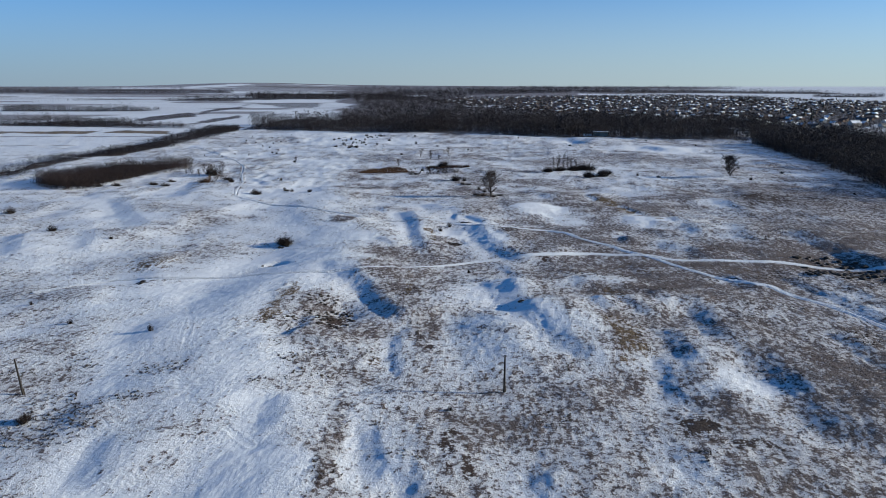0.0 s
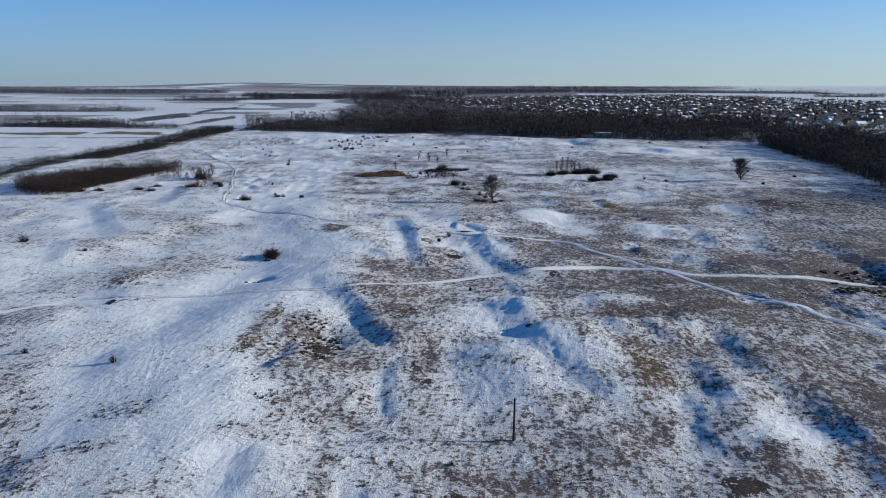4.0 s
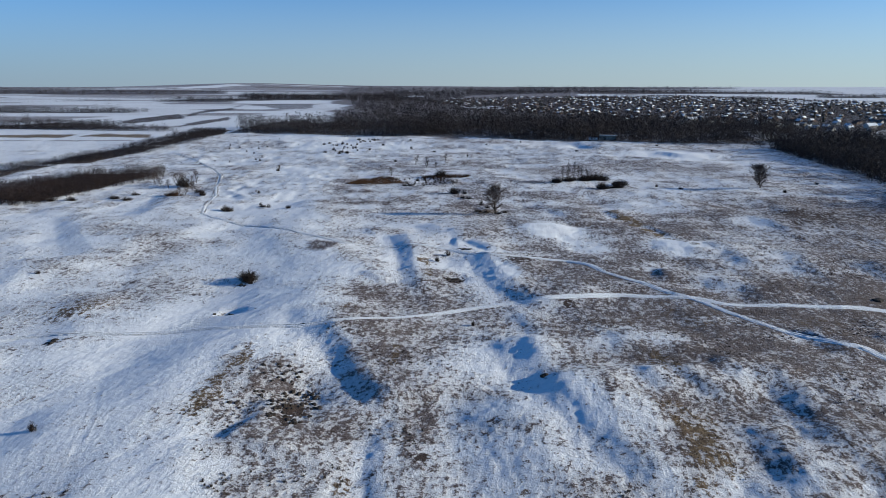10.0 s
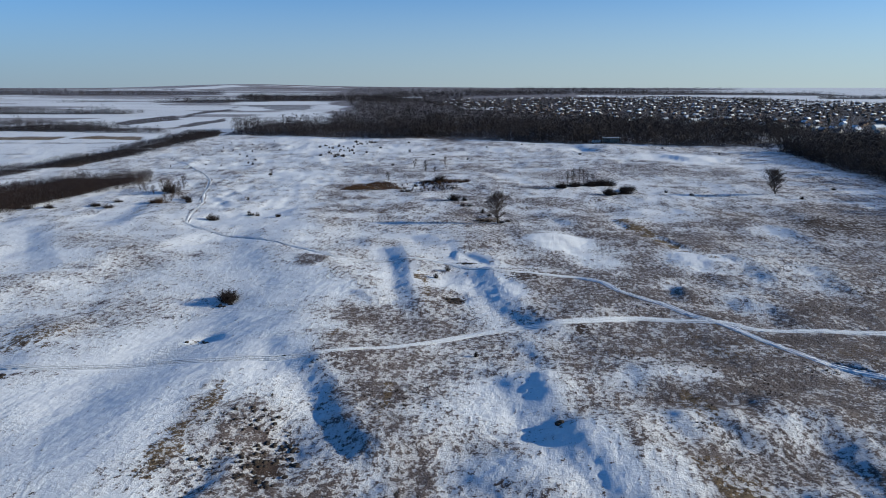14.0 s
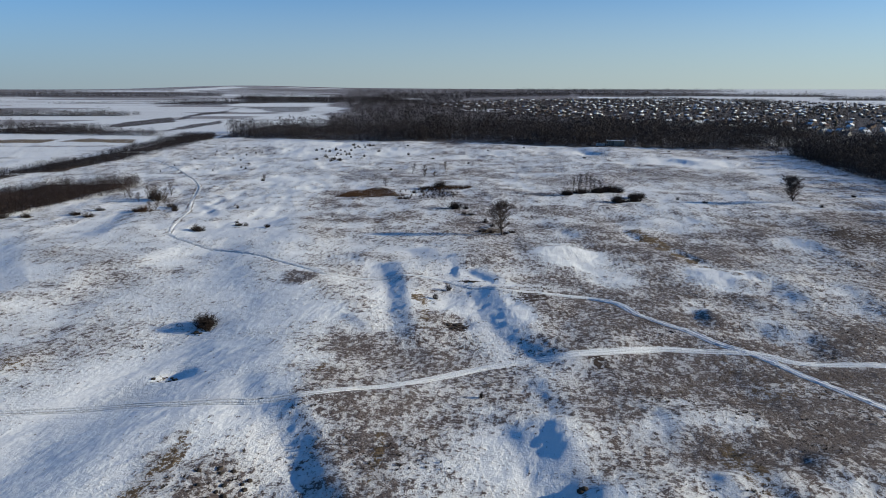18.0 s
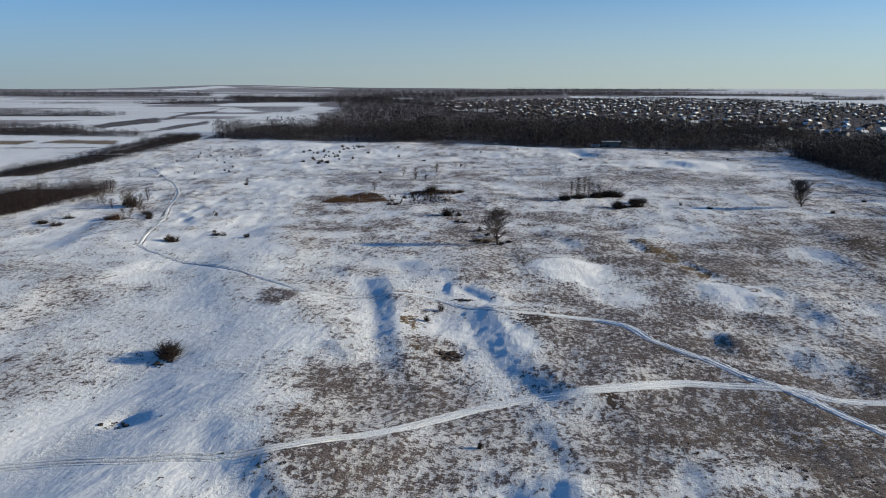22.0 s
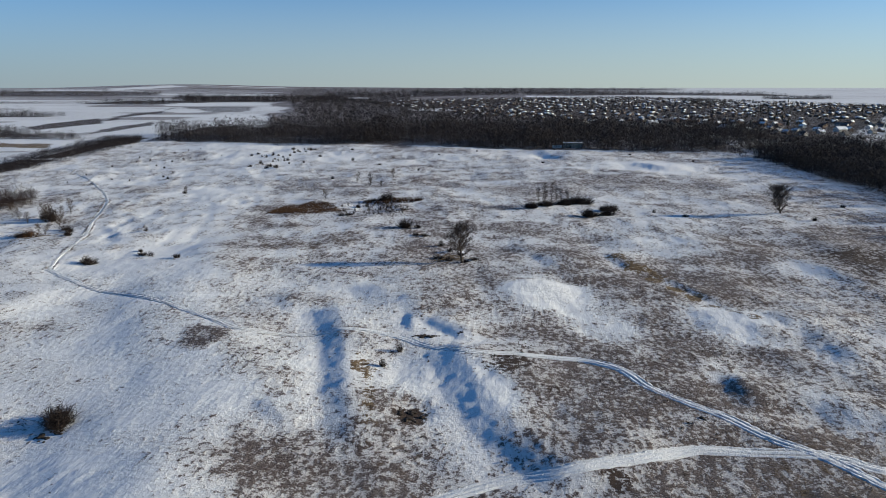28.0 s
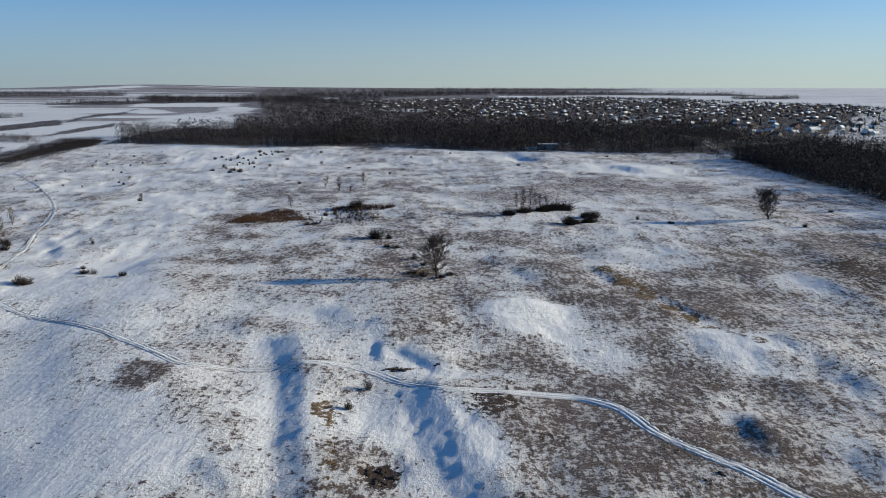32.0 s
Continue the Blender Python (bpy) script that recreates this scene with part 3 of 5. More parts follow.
# hollows, spoil heaps and a dug bank
pit(-25.5, 161, 6, 9, 1.2)
pit(4, 243, 3, 5, 0.4)
pit(-51, 212, 3.5, 3, 0.9)
pit(-89, 217, 7, 9, -1.0)
pit(-1, 262, 6, 12, 0.7)
pit(118, 210, 12, 14, 1.2)
pit(39, 311, 11, 13, -1.1)
pit(45, 190, 9, 10, -0.6)
pit(52, 122, 7, 10, -0.6)
pit(30, 150, 6, 14, -0.35)
pit(128, 700, 12, 26, 2.5)

# dimples beside the trodden track
pit(-114, 457, 2.2, 4, 0.55)
pit(-103, 439, 2.2, 4, 0.55)
pit(-107, 431, 2.2, 4, 0.55)
pit(-107, 419, 2.2, 4, 0.55)
pit(-97, 406, 2.2, 4, 0.55)
pit(-103, 452, 2.2, 4, 0.55)
pit(-102, 398, 2.2, 4, 0.55)
pit(-115, 478, 2.2, 4, 0.55)
cover("straw", -37, 455, 13, 12, 0.9)
cover("earth", -37, 455, 10, 9, 0.6)


def raise_dunes():
    """Each steep side gets the height that its slope needs on top of the lie of the land."""
    for width, slope, line in SIDES:
        ends = [(p[0] + (q[0] - p[0]) * k, p[1] + (q[1] - p[1]) * k) for p, q in zip(line, line[1:]) for k in (0.1, 0.5, 0.9)]
        x, y = np.array([e[0] for e in ends]), np.array([e[1] for e in ends])
        lies = float(np.mean(height(x + width / 2, y, False) - height(x - width / 2, y, False)))
        LEES.append((width, max(width * slope - lies, 0.03 * width), line))


raise_dunes()

# leaf litter and dark soil under the hedge, the thicket and the woods
plot("earth", 0.8, (-276, 430), (-282, 540), (-264, 543), (-258, 430))
plot("earth", 0.95, (-282, 545), (-274, 700), (-238, 690), (-250, 560))
plot("earth", 0.95, (-276, 690), (-292, 935), (-250, 935), (-236, 690))
plot("earth", 0.95, (-226, 390), (-224, 500), (-172, 494), (-184, 376))
plot("earth", 0.7, (232, 340), (250, 500), (385, 600), (330, 320))
plot("earth", 0.7, (252, 500), (286, 690), (420, 740), (385, 560))

# far fields on the low ground to the west
plot("snow", 0.55, (-560, 560), (-560, 925), (-300, 925), (-285, 560))
plot("straw", 0.9, (-620, 795), (-620, 850), (-400, 850), (-388, 805))
plot("straw", 0.9, (-390, 815), (-390, 868), (-318, 868), (-303, 805))
plot("grass", 0.7, (-620, 748), (-620, 764), (-298, 772), (-298, 756))
plot("grass", 0.7, (-560, 692), (-560, 706), (-294, 712), (-294, 698))
plot("grass", 0.65, (-520, 642), (-520, 654), (-284, 658), (-284, 646))
plot("earth", 0.75, (-250, 880), (-250, 1150), (420, 1150), (300, 700))
plot("earth", 0.8, (420, 780), (300, 1080), (1150, 2300), (1300, 1900))
plot("earth", 0.8, (300, 1080), (-60, 2400), (900, 3000), (1150, 2300))
plot("earth", 0.6, (-190, 1050), (-150, 1800), (250, 1900), (350, 1050))
plot("earth", 0.8, (-495, 1153), (-495, 1465), (-418, 1251), (-423, 1029))
plot("earth", 0.75, (-495, 1465), (-517, 1957), (-454, 1731), (-437, 1304))
plot("earth", 0.75, (-357, 996), (-362, 1303), (-329, 1192), (-325, 942))
plot("earth", 0.7, (-2320, 3538), (-1003, 3531), (-883, 3117), (-1835, 2815))
plot("earth", 0.7, (-838, 3121), (-386, 2991), (-304, 2373), (-660, 2477))
plot("earth", 0.7, (-273, 3491), (88, 3474), (93, 2355), (-287, 2373))
plot("earth", 0.75, (99, 3906), (646, 3718), (576, 3324), (73, 2902))
plot("earth", 0.75, (646, 3718), (1622, 3241), (1540, 2834), (576, 3324))
plot("earth", 0.7, (1335, 2681), (1585, 2673), (1453, 2457), (1249, 2513))
plot("earth", 0.7, (954, 2521), (1098, 2552), (884, 1943), (830, 2124))
plot("earth", 0.6, (465, 4649), (1676, 4206), (1545, 3883), (399, 4005))
plot("earth", 0.62, (-552, 2085), (-326, 2037), (-299, 1692), (-371, 1693))
plot("earth", 0.7, (-900, 1470), (-920, 1540), (-580, 1540), (-600, 1470))
plot("earth", 0.75, (-880, 2230), (-800, 2540), (-300, 2600), (-655, 2220))
plot("earth", 0.7, (-640, 955), (-560, 1120), (-470, 1090), (-340, 930))
plot("earth", 0.7, (-580, 950), (-580, 995), (-310, 915), (-305, 898))
plot("snow", 1, (-631, 2370), (-314, 2320), (-293, 2172), (-565, 2130))
plot("snow", 1, (-475, 1805), (-395, 1767), (-370, 1660), (-436, 1665))
plot("snow", 1, (-1426, 4023), (-1211, 4478), (-1096, 4291), (-1316, 3758))
plot("snow", 1, (-196, 1100), (-211, 1297), (-194, 1334), (-160, 1124))
plot("snow", 0.9, (-319, 2037), (-273, 2081), (-244, 1871), (-279, 1794))
plot("snow", 1, (546, 3155), (897, 2933), (797, 2613), (527, 2925))
plot("snow", 1, (834, 2670), (1453, 2457), (1161, 1980), (925, 2061))
plot("snow", 1, (50, 2019), (153, 1850), (139, 1698), (44, 1777))
plot("snow", 1, (-173, 2914), (-79, 2983), (-73, 2777), (-151, 2716))


# ---------------------------------------------------------------- mesh helpers
class Soup:
    """Gathers small solids into one mesh."""

    def __init__(self):
        self.v, self.f, self.t = [], [], []
        self.tint = 0.5

    def add(self, verts, faces):
        o = len(self.v)
        self.v += [tuple(p) for p in verts]
        self.t += [self.tint] * len(verts)
        self.f += [tuple(i + o for i in f) for f in faces]

    def cone(self, p, q, r0, r1, n=3):
        """A tapered rod; a point where r1 is nought."""
        p, q = Vector(p), Vector(q)
        d = (q - p).normalized()
        s = d.orthogonal().normalized()
        c = d.cross(s)
        ring = [(math.cos(6.2832 * k / n), math.sin(6.2832 * k / n)) for k in range(n)]
        base = [p + (s * a + c * b) * r0 for a, b in ring]
        if r1 <= 0:
            self.add(base + [q], [(k, (k + 1) % n, n) for k in range(n)])
        else:
            self.add(base + [q + (s * a + c * b) * r1 for a, b in ring], [(k, (k + 1) % n, n + (k + 1) % n, n + k) for k in range(n)])

    def sliver(self, p, q, w, side):
        """A twig far off: one narrow blade."""
        self.add([Vector(p) - side * w, Vector(p) + side * w, q], [(0, 1, 2)])

    def box(self, x0, y0, z0, x1, y1, z1):
        self.add([(x, y, z) for z in (z0, z1) for y in (y0, y1) for x in (x0, x1)],
                 [(0, 2, 3, 1), (4, 5, 7, 6), (0, 1, 5, 4), (2, 6, 7, 3), (0, 4, 6, 2), (1, 3, 7, 5)])

    def lump(self, centre, r, flat=0.6, rnd=random):
        """An uneven clod or clump of eighteen faces."""
        rings, v = 4, [(centre[0], centre[1], centre[2] + r * flat)]
        for h in (0.55, -0.35):
            for k in range(6):
                a = k * 1.0472 + h
                w = r * math.sqrt(1 - h * h) * rnd.uniform(0.75, 1.2)
                v.append((centre[0] + w * math.cos(a), centre[1] + w * math.sin(a), centre[2] + r * flat * h * rnd.uniform(0.8, 1.2)))
        f = [(0, 1 + k, 1 + (k + 1) % 6) for k in range(6)]
        f += [(1 + k, 7 + k, 7 + (k + 1) % 6, 1 + (k + 1) % 6) for k in range(6)]
        self.add(v, f)

    def mesh(self, name, *mats):
        me = bpy.data.meshes.new(name)
        me.from_pydata(self.v, [], self.f)
        a = me.attributes.new("tint", "FLOAT", "POINT")
        a.data.foreach_set("value", np.array(self.t, np.float32))
        for m in mats:
            me.materials.append(m)
        return me


def part(name, soup, material, parent=None, label=""):
    """Links gathered solids as one mesh object under a thing or a part."""
    ob = new(name, soup.mesh(name, material))
    ob.parent = parent
    return tagged(ob, label)


def thing(name, label, category, group=""):
    return tagged(new(name), label, category, group)


def big_mesh(name, verts, faces, tints, material):
    """One mesh from arrays of triangles."""
    me = bpy.data.meshes.new(name)
    n, k = len(faces), faces.shape[1]
    me.vertices.add(len(verts))
    me.vertices.foreach_set("co", verts.astype(np.float32).ravel())
    me.loops.add(n * k)
    me.loops.foreach_set("vertex_index", faces.astype(np.int32).ravel())
    me.polygons.add(n)
    me.polygons.foreach_set("loop_start", np.arange(0, n * k, k, dtype=np.int32))
    me.update(calc_edges=True)
    if tints is not None:
        a = me.attributes.new("tint", "FLOAT", "POINT")
        a.data.foreach_set("value", tints.astype(np.float32))
    me.materials.append(material)
    return new(name, me)


def as_arrays(soup):
    """A gathered shape as arrays of corners and triangles."""
    tris = [t for f in soup.f for t in ([f] if len(f) == 3 else [(f[0], f[k], f[k + 1]) for k in range(1, len(f) - 1)])]
    return np.array(soup.v, float), np.array(tris, int), np.array(soup.t, float)


def strew(name, shapes, x, y, size, material, label, category, rng, wide=(0.8, 1.2), sink=0.0, tone=(0.0, 1.0), z=None):
    """Many plants as one mesh: each one of the shapes, turned, scaled and set on the ground."""
    z = height(x, y) if z is None else z
    pick, turn = rng.integers(0, len(shapes), len(x)), rng.uniform(0, 6.283, len(x))
    broad, shade = rng.uniform(*wide, len(x)), tone[0] + (tone[1] - tone[0]) * (0.55 * rng.random(len(x)) + 0.45 * smooth(0.35, 0.75, lattice(x, y, 55, 33)))
    vs, fs, ts, count = [], [], [], 0
    for k, (v, f, t) in enumerate(shapes):
        i = np.nonzero(pick == k)[0]
        if not len(i):
            continue
        c, s = np.cos(turn[i])[:, None], np.sin(turn[i])[:, None]
        w, h = (size[i] * broad[i])[:, None], size[i][:, None]
        px = (v[None, :, 0] * c - v[None, :, 1] * s) * w + x[i][:, None]
        py = (v[None, :, 0] * s + v[None, :, 1] * c) * w + y[i][:, None]
        pz = v[None, :, 2] * h + z[i][:, None] - sink
        vs.append(np.stack([px, py, pz], -1).reshape(-1, 3))
        fs.append((f[None] + (np.arange(len(i)) * len(v))[:, None, None] + count).reshape(-1, 3))
        ts.append((0.6 * shade[i][:, None] + 0.4 * t[None]).ravel())
        count += len(i) * len(v)
    ob = big_mesh(name, np.concatenate(vs), np.concatenate(fs), np.concatenate(ts), material)
    return tagged(ob, label, category, kind="stuff")


# ---------------------------------------------------------------- the ground: one sheet to the horizon
def ground_sheet():
    ys = [-2500.0, -1500.0, -800.0, -400.0, -200.0, -100.0, -40.0, 0.0, 25.0, 45.0, 58.0]
    while ys[-1] < 4950:
        v = ys[-1]
        ys.append(v + (0.46 if v < 225 else min(0.46 * ((v - 147) / 78) ** 1.55, 10 + v / 150)))
    ys = np.array(ys)
    inner = np.linspace(0, 1, 731)
    west, east = -(0.63 * np.maximum(ys, 60) + 25), 0.80 * np.maximum(ys, 60) + 20
    mid = west[:, None] + (east - west)[:, None] * inner[None]
    steps = np.linspace(0, 1, 15)[1:] ** 2.2
    lo = west[:, None] + (-7000 - west)[:, None] * steps[None, ::-1]
    hi = east[:, None] + (8000 - east)[:, None] * steps[None]
    x = np.concatenate([lo, mid, hi], 1)
    y = np.repeat(ys[:, None], x.shape[1], 1)
    rows, cols = x.shape
    x, y = x.ravel(), y.ravel()
    z = height(x, y)
    i = (np.arange(rows - 1)[:, None] * cols + np.arange(cols - 1)[None]).ravel()
    faces = np.stack([i, i + 1, i + cols + 1, i + cols], 1)
    ob = big_mesh("ground", np.stack([x, y, z], 1), faces, None, M_GROUND)
    ob.data.polygons.foreach_set("use_smooth", np.ones(len(faces), bool))
    for name, values in zip(("grass", "straw", "earth", "track"), covering(x, y)):
        ob.data.attributes.new(name, "FLOAT", "POINT").data.foreach_set("value", values.astype(np.float32))
    tagged(ob, "snow-covered steppe with low dunes, dry grass and trodden tracks", "ground", kind="structure")


ground_sheet()


def snow_track(line, wide, seed):
    """A trodden track: two wheel ruts between low ridges of pushed-up snow."""
    rng = np.random.default_rng(seed)
    pts = [Vector((*p, 0)) for p in line]
    smooth_line = []
    for k in range(len(pts) - 1):                       # a soft curve through the bends
        a, b, c, d = pts[max(k - 1, 0)], pts[k], pts[k + 1], pts[min(k + 2, len(pts) - 1)]
        n = max(int((c - b).length / 0.7), 1)
        for j in range(n):
            t = j / n
            smooth_line.append(0.5 * (2 * b + (c - a) * t + (2 * a - 5 * b + 4 * c - d) * t * t + (3 * b - a - 3 * c + d) * t ** 3))
    path = np.array([(p.x, p.y) for p in smooth_line])
    way = np.gradient(path, axis=0)
    way /= np.linalg.norm(way, axis=1)[:, None]
    across = np.stack([way[:, 1], -way[:, 0]], 1)
    profile = ((-2.15, -0.22, 0.1), (-1.6, -0.02, 0.1), (-1.25, 0.02, 0.0), (-1.0, -0.05, 0.35), (-0.72, -0.07, 0.7), (-0.5, 0.0, 0.2), (0.0, 0.01, 0.08),
               (0.5, 0.0, 0.2), (0.72, -0.07, 0.7), (1.0, -0.05, 0.35), (1.25, 0.02, 0.0), (1.6, -0.02, 0.1), (2.15, -0.22, 0.1))
    n, m = len(path), len(profile)
    off = np.array([q[0] for q in profile])[None] * (wide / 1.7) * 0.8 * (0.85 + 0.3 * lattice(path[:, :1], path[:, 1:], 9, 40))
    off = off + rng.normal(0, 1, (n, m)) * np.array([0.22, 0.16] + [0.06] * (m - 4) + [0.16, 0.22])[None]
    x, y = path[:, :1] + across[:, :1] * off, path[:, 1:] + across[:, 1:] * off
    z = height(x.ravel(), y.ravel(), False).reshape(n, m) + np.array([q[1] for q in profile])[None] + rng.normal(0, 0.022, (n, m)) + 0.02
    worn = np.array([q[2] for q in profile])[None] * smooth(0.25, 0.6, lattice(x, y, 14, 18)) + (lattice(x, y, 3, 20) - 0.5) * 0.25
    i = (np.arange(n - 1)[:, None] * m + np.arange(m - 1)[None]).ravel()
    ob = big_mesh("snow_track", np.stack([x, y, z], -1).reshape(-1, 3), np.stack([i, i + 1, i + m + 1, i + m], 1), np.clip(worn - 0.05, 0, 1).ravel(), M_TROD)
    tagged(ob, "trodden snow track with two wheel ruts across the steppe", "track", kind="structure")


for k, (wide, sunk, strength, line) in enumerate(TRACKS):
    if strength > 0.5:
        snow_track(line, wide, 70 + k)

# ---------------------------------------------------------------- bare trees and shrubs
def grow(soup, fine, p, d, length, r, level, rnd, spread=0.55, up=0.12, least=0.012):
    """A limb with its branches: thick ones into soup, thin ones into fine."""
    steps = 3 if level > 1 else 2
    for k in range(steps):
        d = (d + Vector((rnd.uniform(-1, 1), rnd.uniform(-1, 1), rnd.uniform(-0.4, 0.8))) * 0.16 + Vector((0, 0, up))).normalized()
        q = p + d * (length / steps)
        r1 = max(r * (0.86 if k < steps - 1 else 0.7), least)
        (soup if r > 0.045 else fine).cone(p, q, r, r1, 5 if r > 0.12 else 3)
        p, r = q, r1
        if level > 0:
            for _ in range(2 if k == steps - 1 else 1):
                side = Vector((rnd.uniform(-1, 1), rnd.uniform(-1, 1), rnd.uniform(-0.1, 0.5))).normalized()
                b = (d * (1 - spread) + side * spread).normalized()
                grow(soup, fine, p, b, length * rnd.uniform(0.55, 0.8), r * rnd.uniform(0.5, 0.72), level - 1, rnd, spread, up, least)


def bare_tree(x, y, tall, seed, label, spread=0.32, level=4, fork=0.25, girth=0.022, least=0.02, rising=0.2):
    """A bare tree with a leader and limbs that fill a rounded crown. spread: the crown's radius for its height."""
    rnd = random.Random(seed)
    wood, fine = Soup(), Soup()
    r = tall * girth
    p, bend = Vector((0, 0, -0.3)), Vector((0, 0, 1))
    wood.cone(p, (0, 0, 0.5), r * 1.6, r, 9)
    p = Vector((0, 0, 0.5))
    rungs = 12 if level > 2 else 8
    for k in range(rungs):
        h = fork + (0.86 - fork) * k / (rungs - 1)
        bend = (bend + Vector((rnd.uniform(-1, 1), rnd.uniform(-1, 1), 0)) * 0.13).normalized()
        q = p + bend * max(h * tall - p.z, 0.02 * tall)
        thin = r * (1 - 0.85 * k / rungs)
        wood.cone(p, q, thin, r * (1 - 0.85 * (k + 1) / rungs), 7)
        p = q
        mid = (fork + 1.0) / 2
        reach = tall * spread * math.sqrt(max(1 - ((h - mid) / (1.02 - mid)) ** 2, 0.08))
        for j in range(2 if level > 2 else 1):
            a = k * 2.4 + j * 3.1 + rnd.uniform(-0.5, 0.5)
            lift = rising + 1.1 * k / rungs
            way = Vector((math.cos(a), math.sin(a), lift + rnd.uniform(-0.2, 0.25))).normalized()
            fine.tint = rnd.uniform(0.1, 0.9)
            grow(wood, fine, p, way, reach * rnd.uniform(0.5, 0.66), max(thin * 0.5, least * 1.4), level - 1, rnd, 0.5, 0.07, least)
    high = max(v[2] for v in fine.v + wood.v)
    for s in (wood, fine):
        s.v = [(a, b, c * tall / high) for a, b, c in s.v]
    tree = thing("tree", label, "tree")
    part("trunk", wood, M_BARK, tree)
    part("crown", fine, M_TWIG, tree, "fine bare winter twigs")
    tree.matrix_world = pose(x, y, spot(x, y))
    return tree


def shrub_shape(seed, stems=60, twigs=3, wide=0.55, thick=0.012):
    """A bare rounded shrub one metre high: many stems from one foot, each with twigs."""
    rnd, s = random.Random(seed), Soup()
    for _ in range(stems):
        a, o = rnd.uniform(0, 6.283), rnd.random() ** 0.5
        foot = Vector((math.cos(a) * o * wide * 0.4, math.sin(a) * o * wide * 0.4, -0.08))
        dome = math.sqrt(max(1 - o * o, 0.02))
        tip = Vector((math.cos(a) * o * wide, math.sin(a) * o * wide, dome * rnd.uniform(0.55, 1.0)))
        tip += Vector((rnd.uniform(-0.08, 0.08), rnd.uniform(-0.08, 0.08), 0.05))
        s.tint = rnd.random()
        m = foot.lerp(tip, 0.5) + Vector((rnd.uniform(-0.06, 0.06), rnd.uniform(-0.06, 0.06), 0.08 * dome))
        s.cone(foot, m, thick, thick * 0.7)
        s.cone(m, tip, thick * 0.7, 0)
        for _ in range(twigs):
            p = foot.lerp(tip, rnd.uniform(0.2, 0.95))
            q = p + Vector((rnd.uniform(-0.2, 0.2), rnd.uniform(-0.2, 0.2), rnd.uniform(-0.02, 0.2)))
            s.tint = 0.65 * max(q.z, 0) ** 1.5 * rnd.uniform(0.5, 1.3)
            s.sliver(p, q, thick * 0.8, Vector((rnd.uniform(-1, 1), rnd.uniform(-1, 1), rnd.uniform(-0.5, 0.5))).normalized())
    return s


def far_tree_shape(seed, rods=104, slim=0.42, thick=0.011, low=0.08):
    """A bare far tree one metre high: trunk and a spray of thin rising rods."""
    rnd, s = random.Random(seed), Soup()
    s.tint = 0.2
    s.cone((0, 0, -0.03), (rnd.uniform(-0.02, 0.02), rnd.uniform(-0.02, 0.02), 0.75), 0.009, 0.003, 3)
    for _ in range(rods):
        a, o, u = rnd.uniform(0, 6.283), rnd.random() ** 0.5, rnd.uniform(-1, 1)
        mid = (1 + low) / 2
        end = Vector((math.cos(a) * o * slim * math.sqrt(1 - u * u), math.sin(a) * o * slim * math.sqrt(1 - u * u), mid + (1 - mid) * u))
        s.tint = rnd.random()
        back = Vector((rnd.gauss(0, 0.7), rnd.gauss(0, 0.7), rnd.gauss(-0.35, 0.6))).normalized() * rnd.uniform(0.08, 0.2)
        root = Vector((end.x * 0.75 + back.x, end.y * 0.75 + back.y, max(end.z + back.z, 0.0)))
        s.sliver(root, end, thick, Vector((rnd.uniform(-1, 1), rnd.uniform(-1, 1), 0)).normalized())
    return s


SHRUB_ARRAYS = [as_arrays(shrub_shape(20 + k, 20, 5, 0.55, 0.018)) for k in range(5)]
FAR_TREES = [as_arrays(far_tree_shape(40 + k, 74, 0.42, 0.014)) for k in range(8)]
SLIM_TREES = [as_arrays(far_tree_shape(60 + k, 60, 0.32, 0.013, 0.04)) for k in range(6)]
LOW_TREES = [as_arrays(far_tree_shape(80 + k, 56, 0.62, 0.030, 0.0)) for k in range(6)]


def shrub(x, y, tall, wide, seed, label, material=None, group="", turn=0.0, deep=None, dense=1):
    """A single bare shrub: dense stems with their twigs, standing on the ground."""
    bush = thing("shrub", label, "shrub", group)
    s = Soup()
    for k in range(dense):
        one = shrub_shape(seed * 7 + k, 56, 12, 0.55, 0.010 if tall > 2 else 0.016)
        if k:                                       # lesser clumps grow together into one uneven shrub
            rnd = random.Random(seed * 31 + k)
            w, h, a, o = rnd.uniform(0.5, 0.85), rnd.uniform(0.45, 0.95), rnd.uniform(0, 6.283), rnd.uniform(0.12, 0.34)
            one.v = [(px * w + math.cos(a) * o, py * w + math.sin(a) * o, pz * h) for px, py, pz in one.v]
        s.v += one.v
        s.t += one.t
        o = len(s.v) - len(one.v)
        s.f += [tuple(i + o for i in f) for f in one.f]
    part("branchwork", s, material or M_SHRUB, bush)
    bush.matrix_world = pose(x, y, spot(x, y), 0, 0, turn) @ Matrix.Diagonal((wide / 1.1, (deep or wide) / 1.1, tall, 1))
    return bush


# ---------------------------------------------------------------- the woods round the steppe
def inside(x, y, corners):
    """Which points lie in a many-cornered plot."""
    hit = np.zeros(x.shape, bool)
    for (ax, ay), (bx, by) in zip(corners, corners[1:] + corners[:1]):
        cross = (ay > y) != (by > y)
        hit ^= cross & (x < (bx - ax) * (y - ay) / ((by - ay) or 1e-9) + ax)
    return hit


def fill(rng, corners, spacing):
    """Points strewn over a plot, about one to each square of that spacing."""
    xs, ys = [c[0] for c in corners], [c[1] for c in corners]
    gx, gy = np.meshgrid(np.arange(min(xs), max(xs), spacing), np.arange(min(ys), max(ys), spacing))
    x, y = gx.ravel() + rng.uniform(-0.6, 0.6, gx.size) * spacing, gy.ravel() + rng.uniform(-0.6, 0.6, gx.size) * spacing
    keep = inside(x, y, corners)
    return x[keep], y[keep]


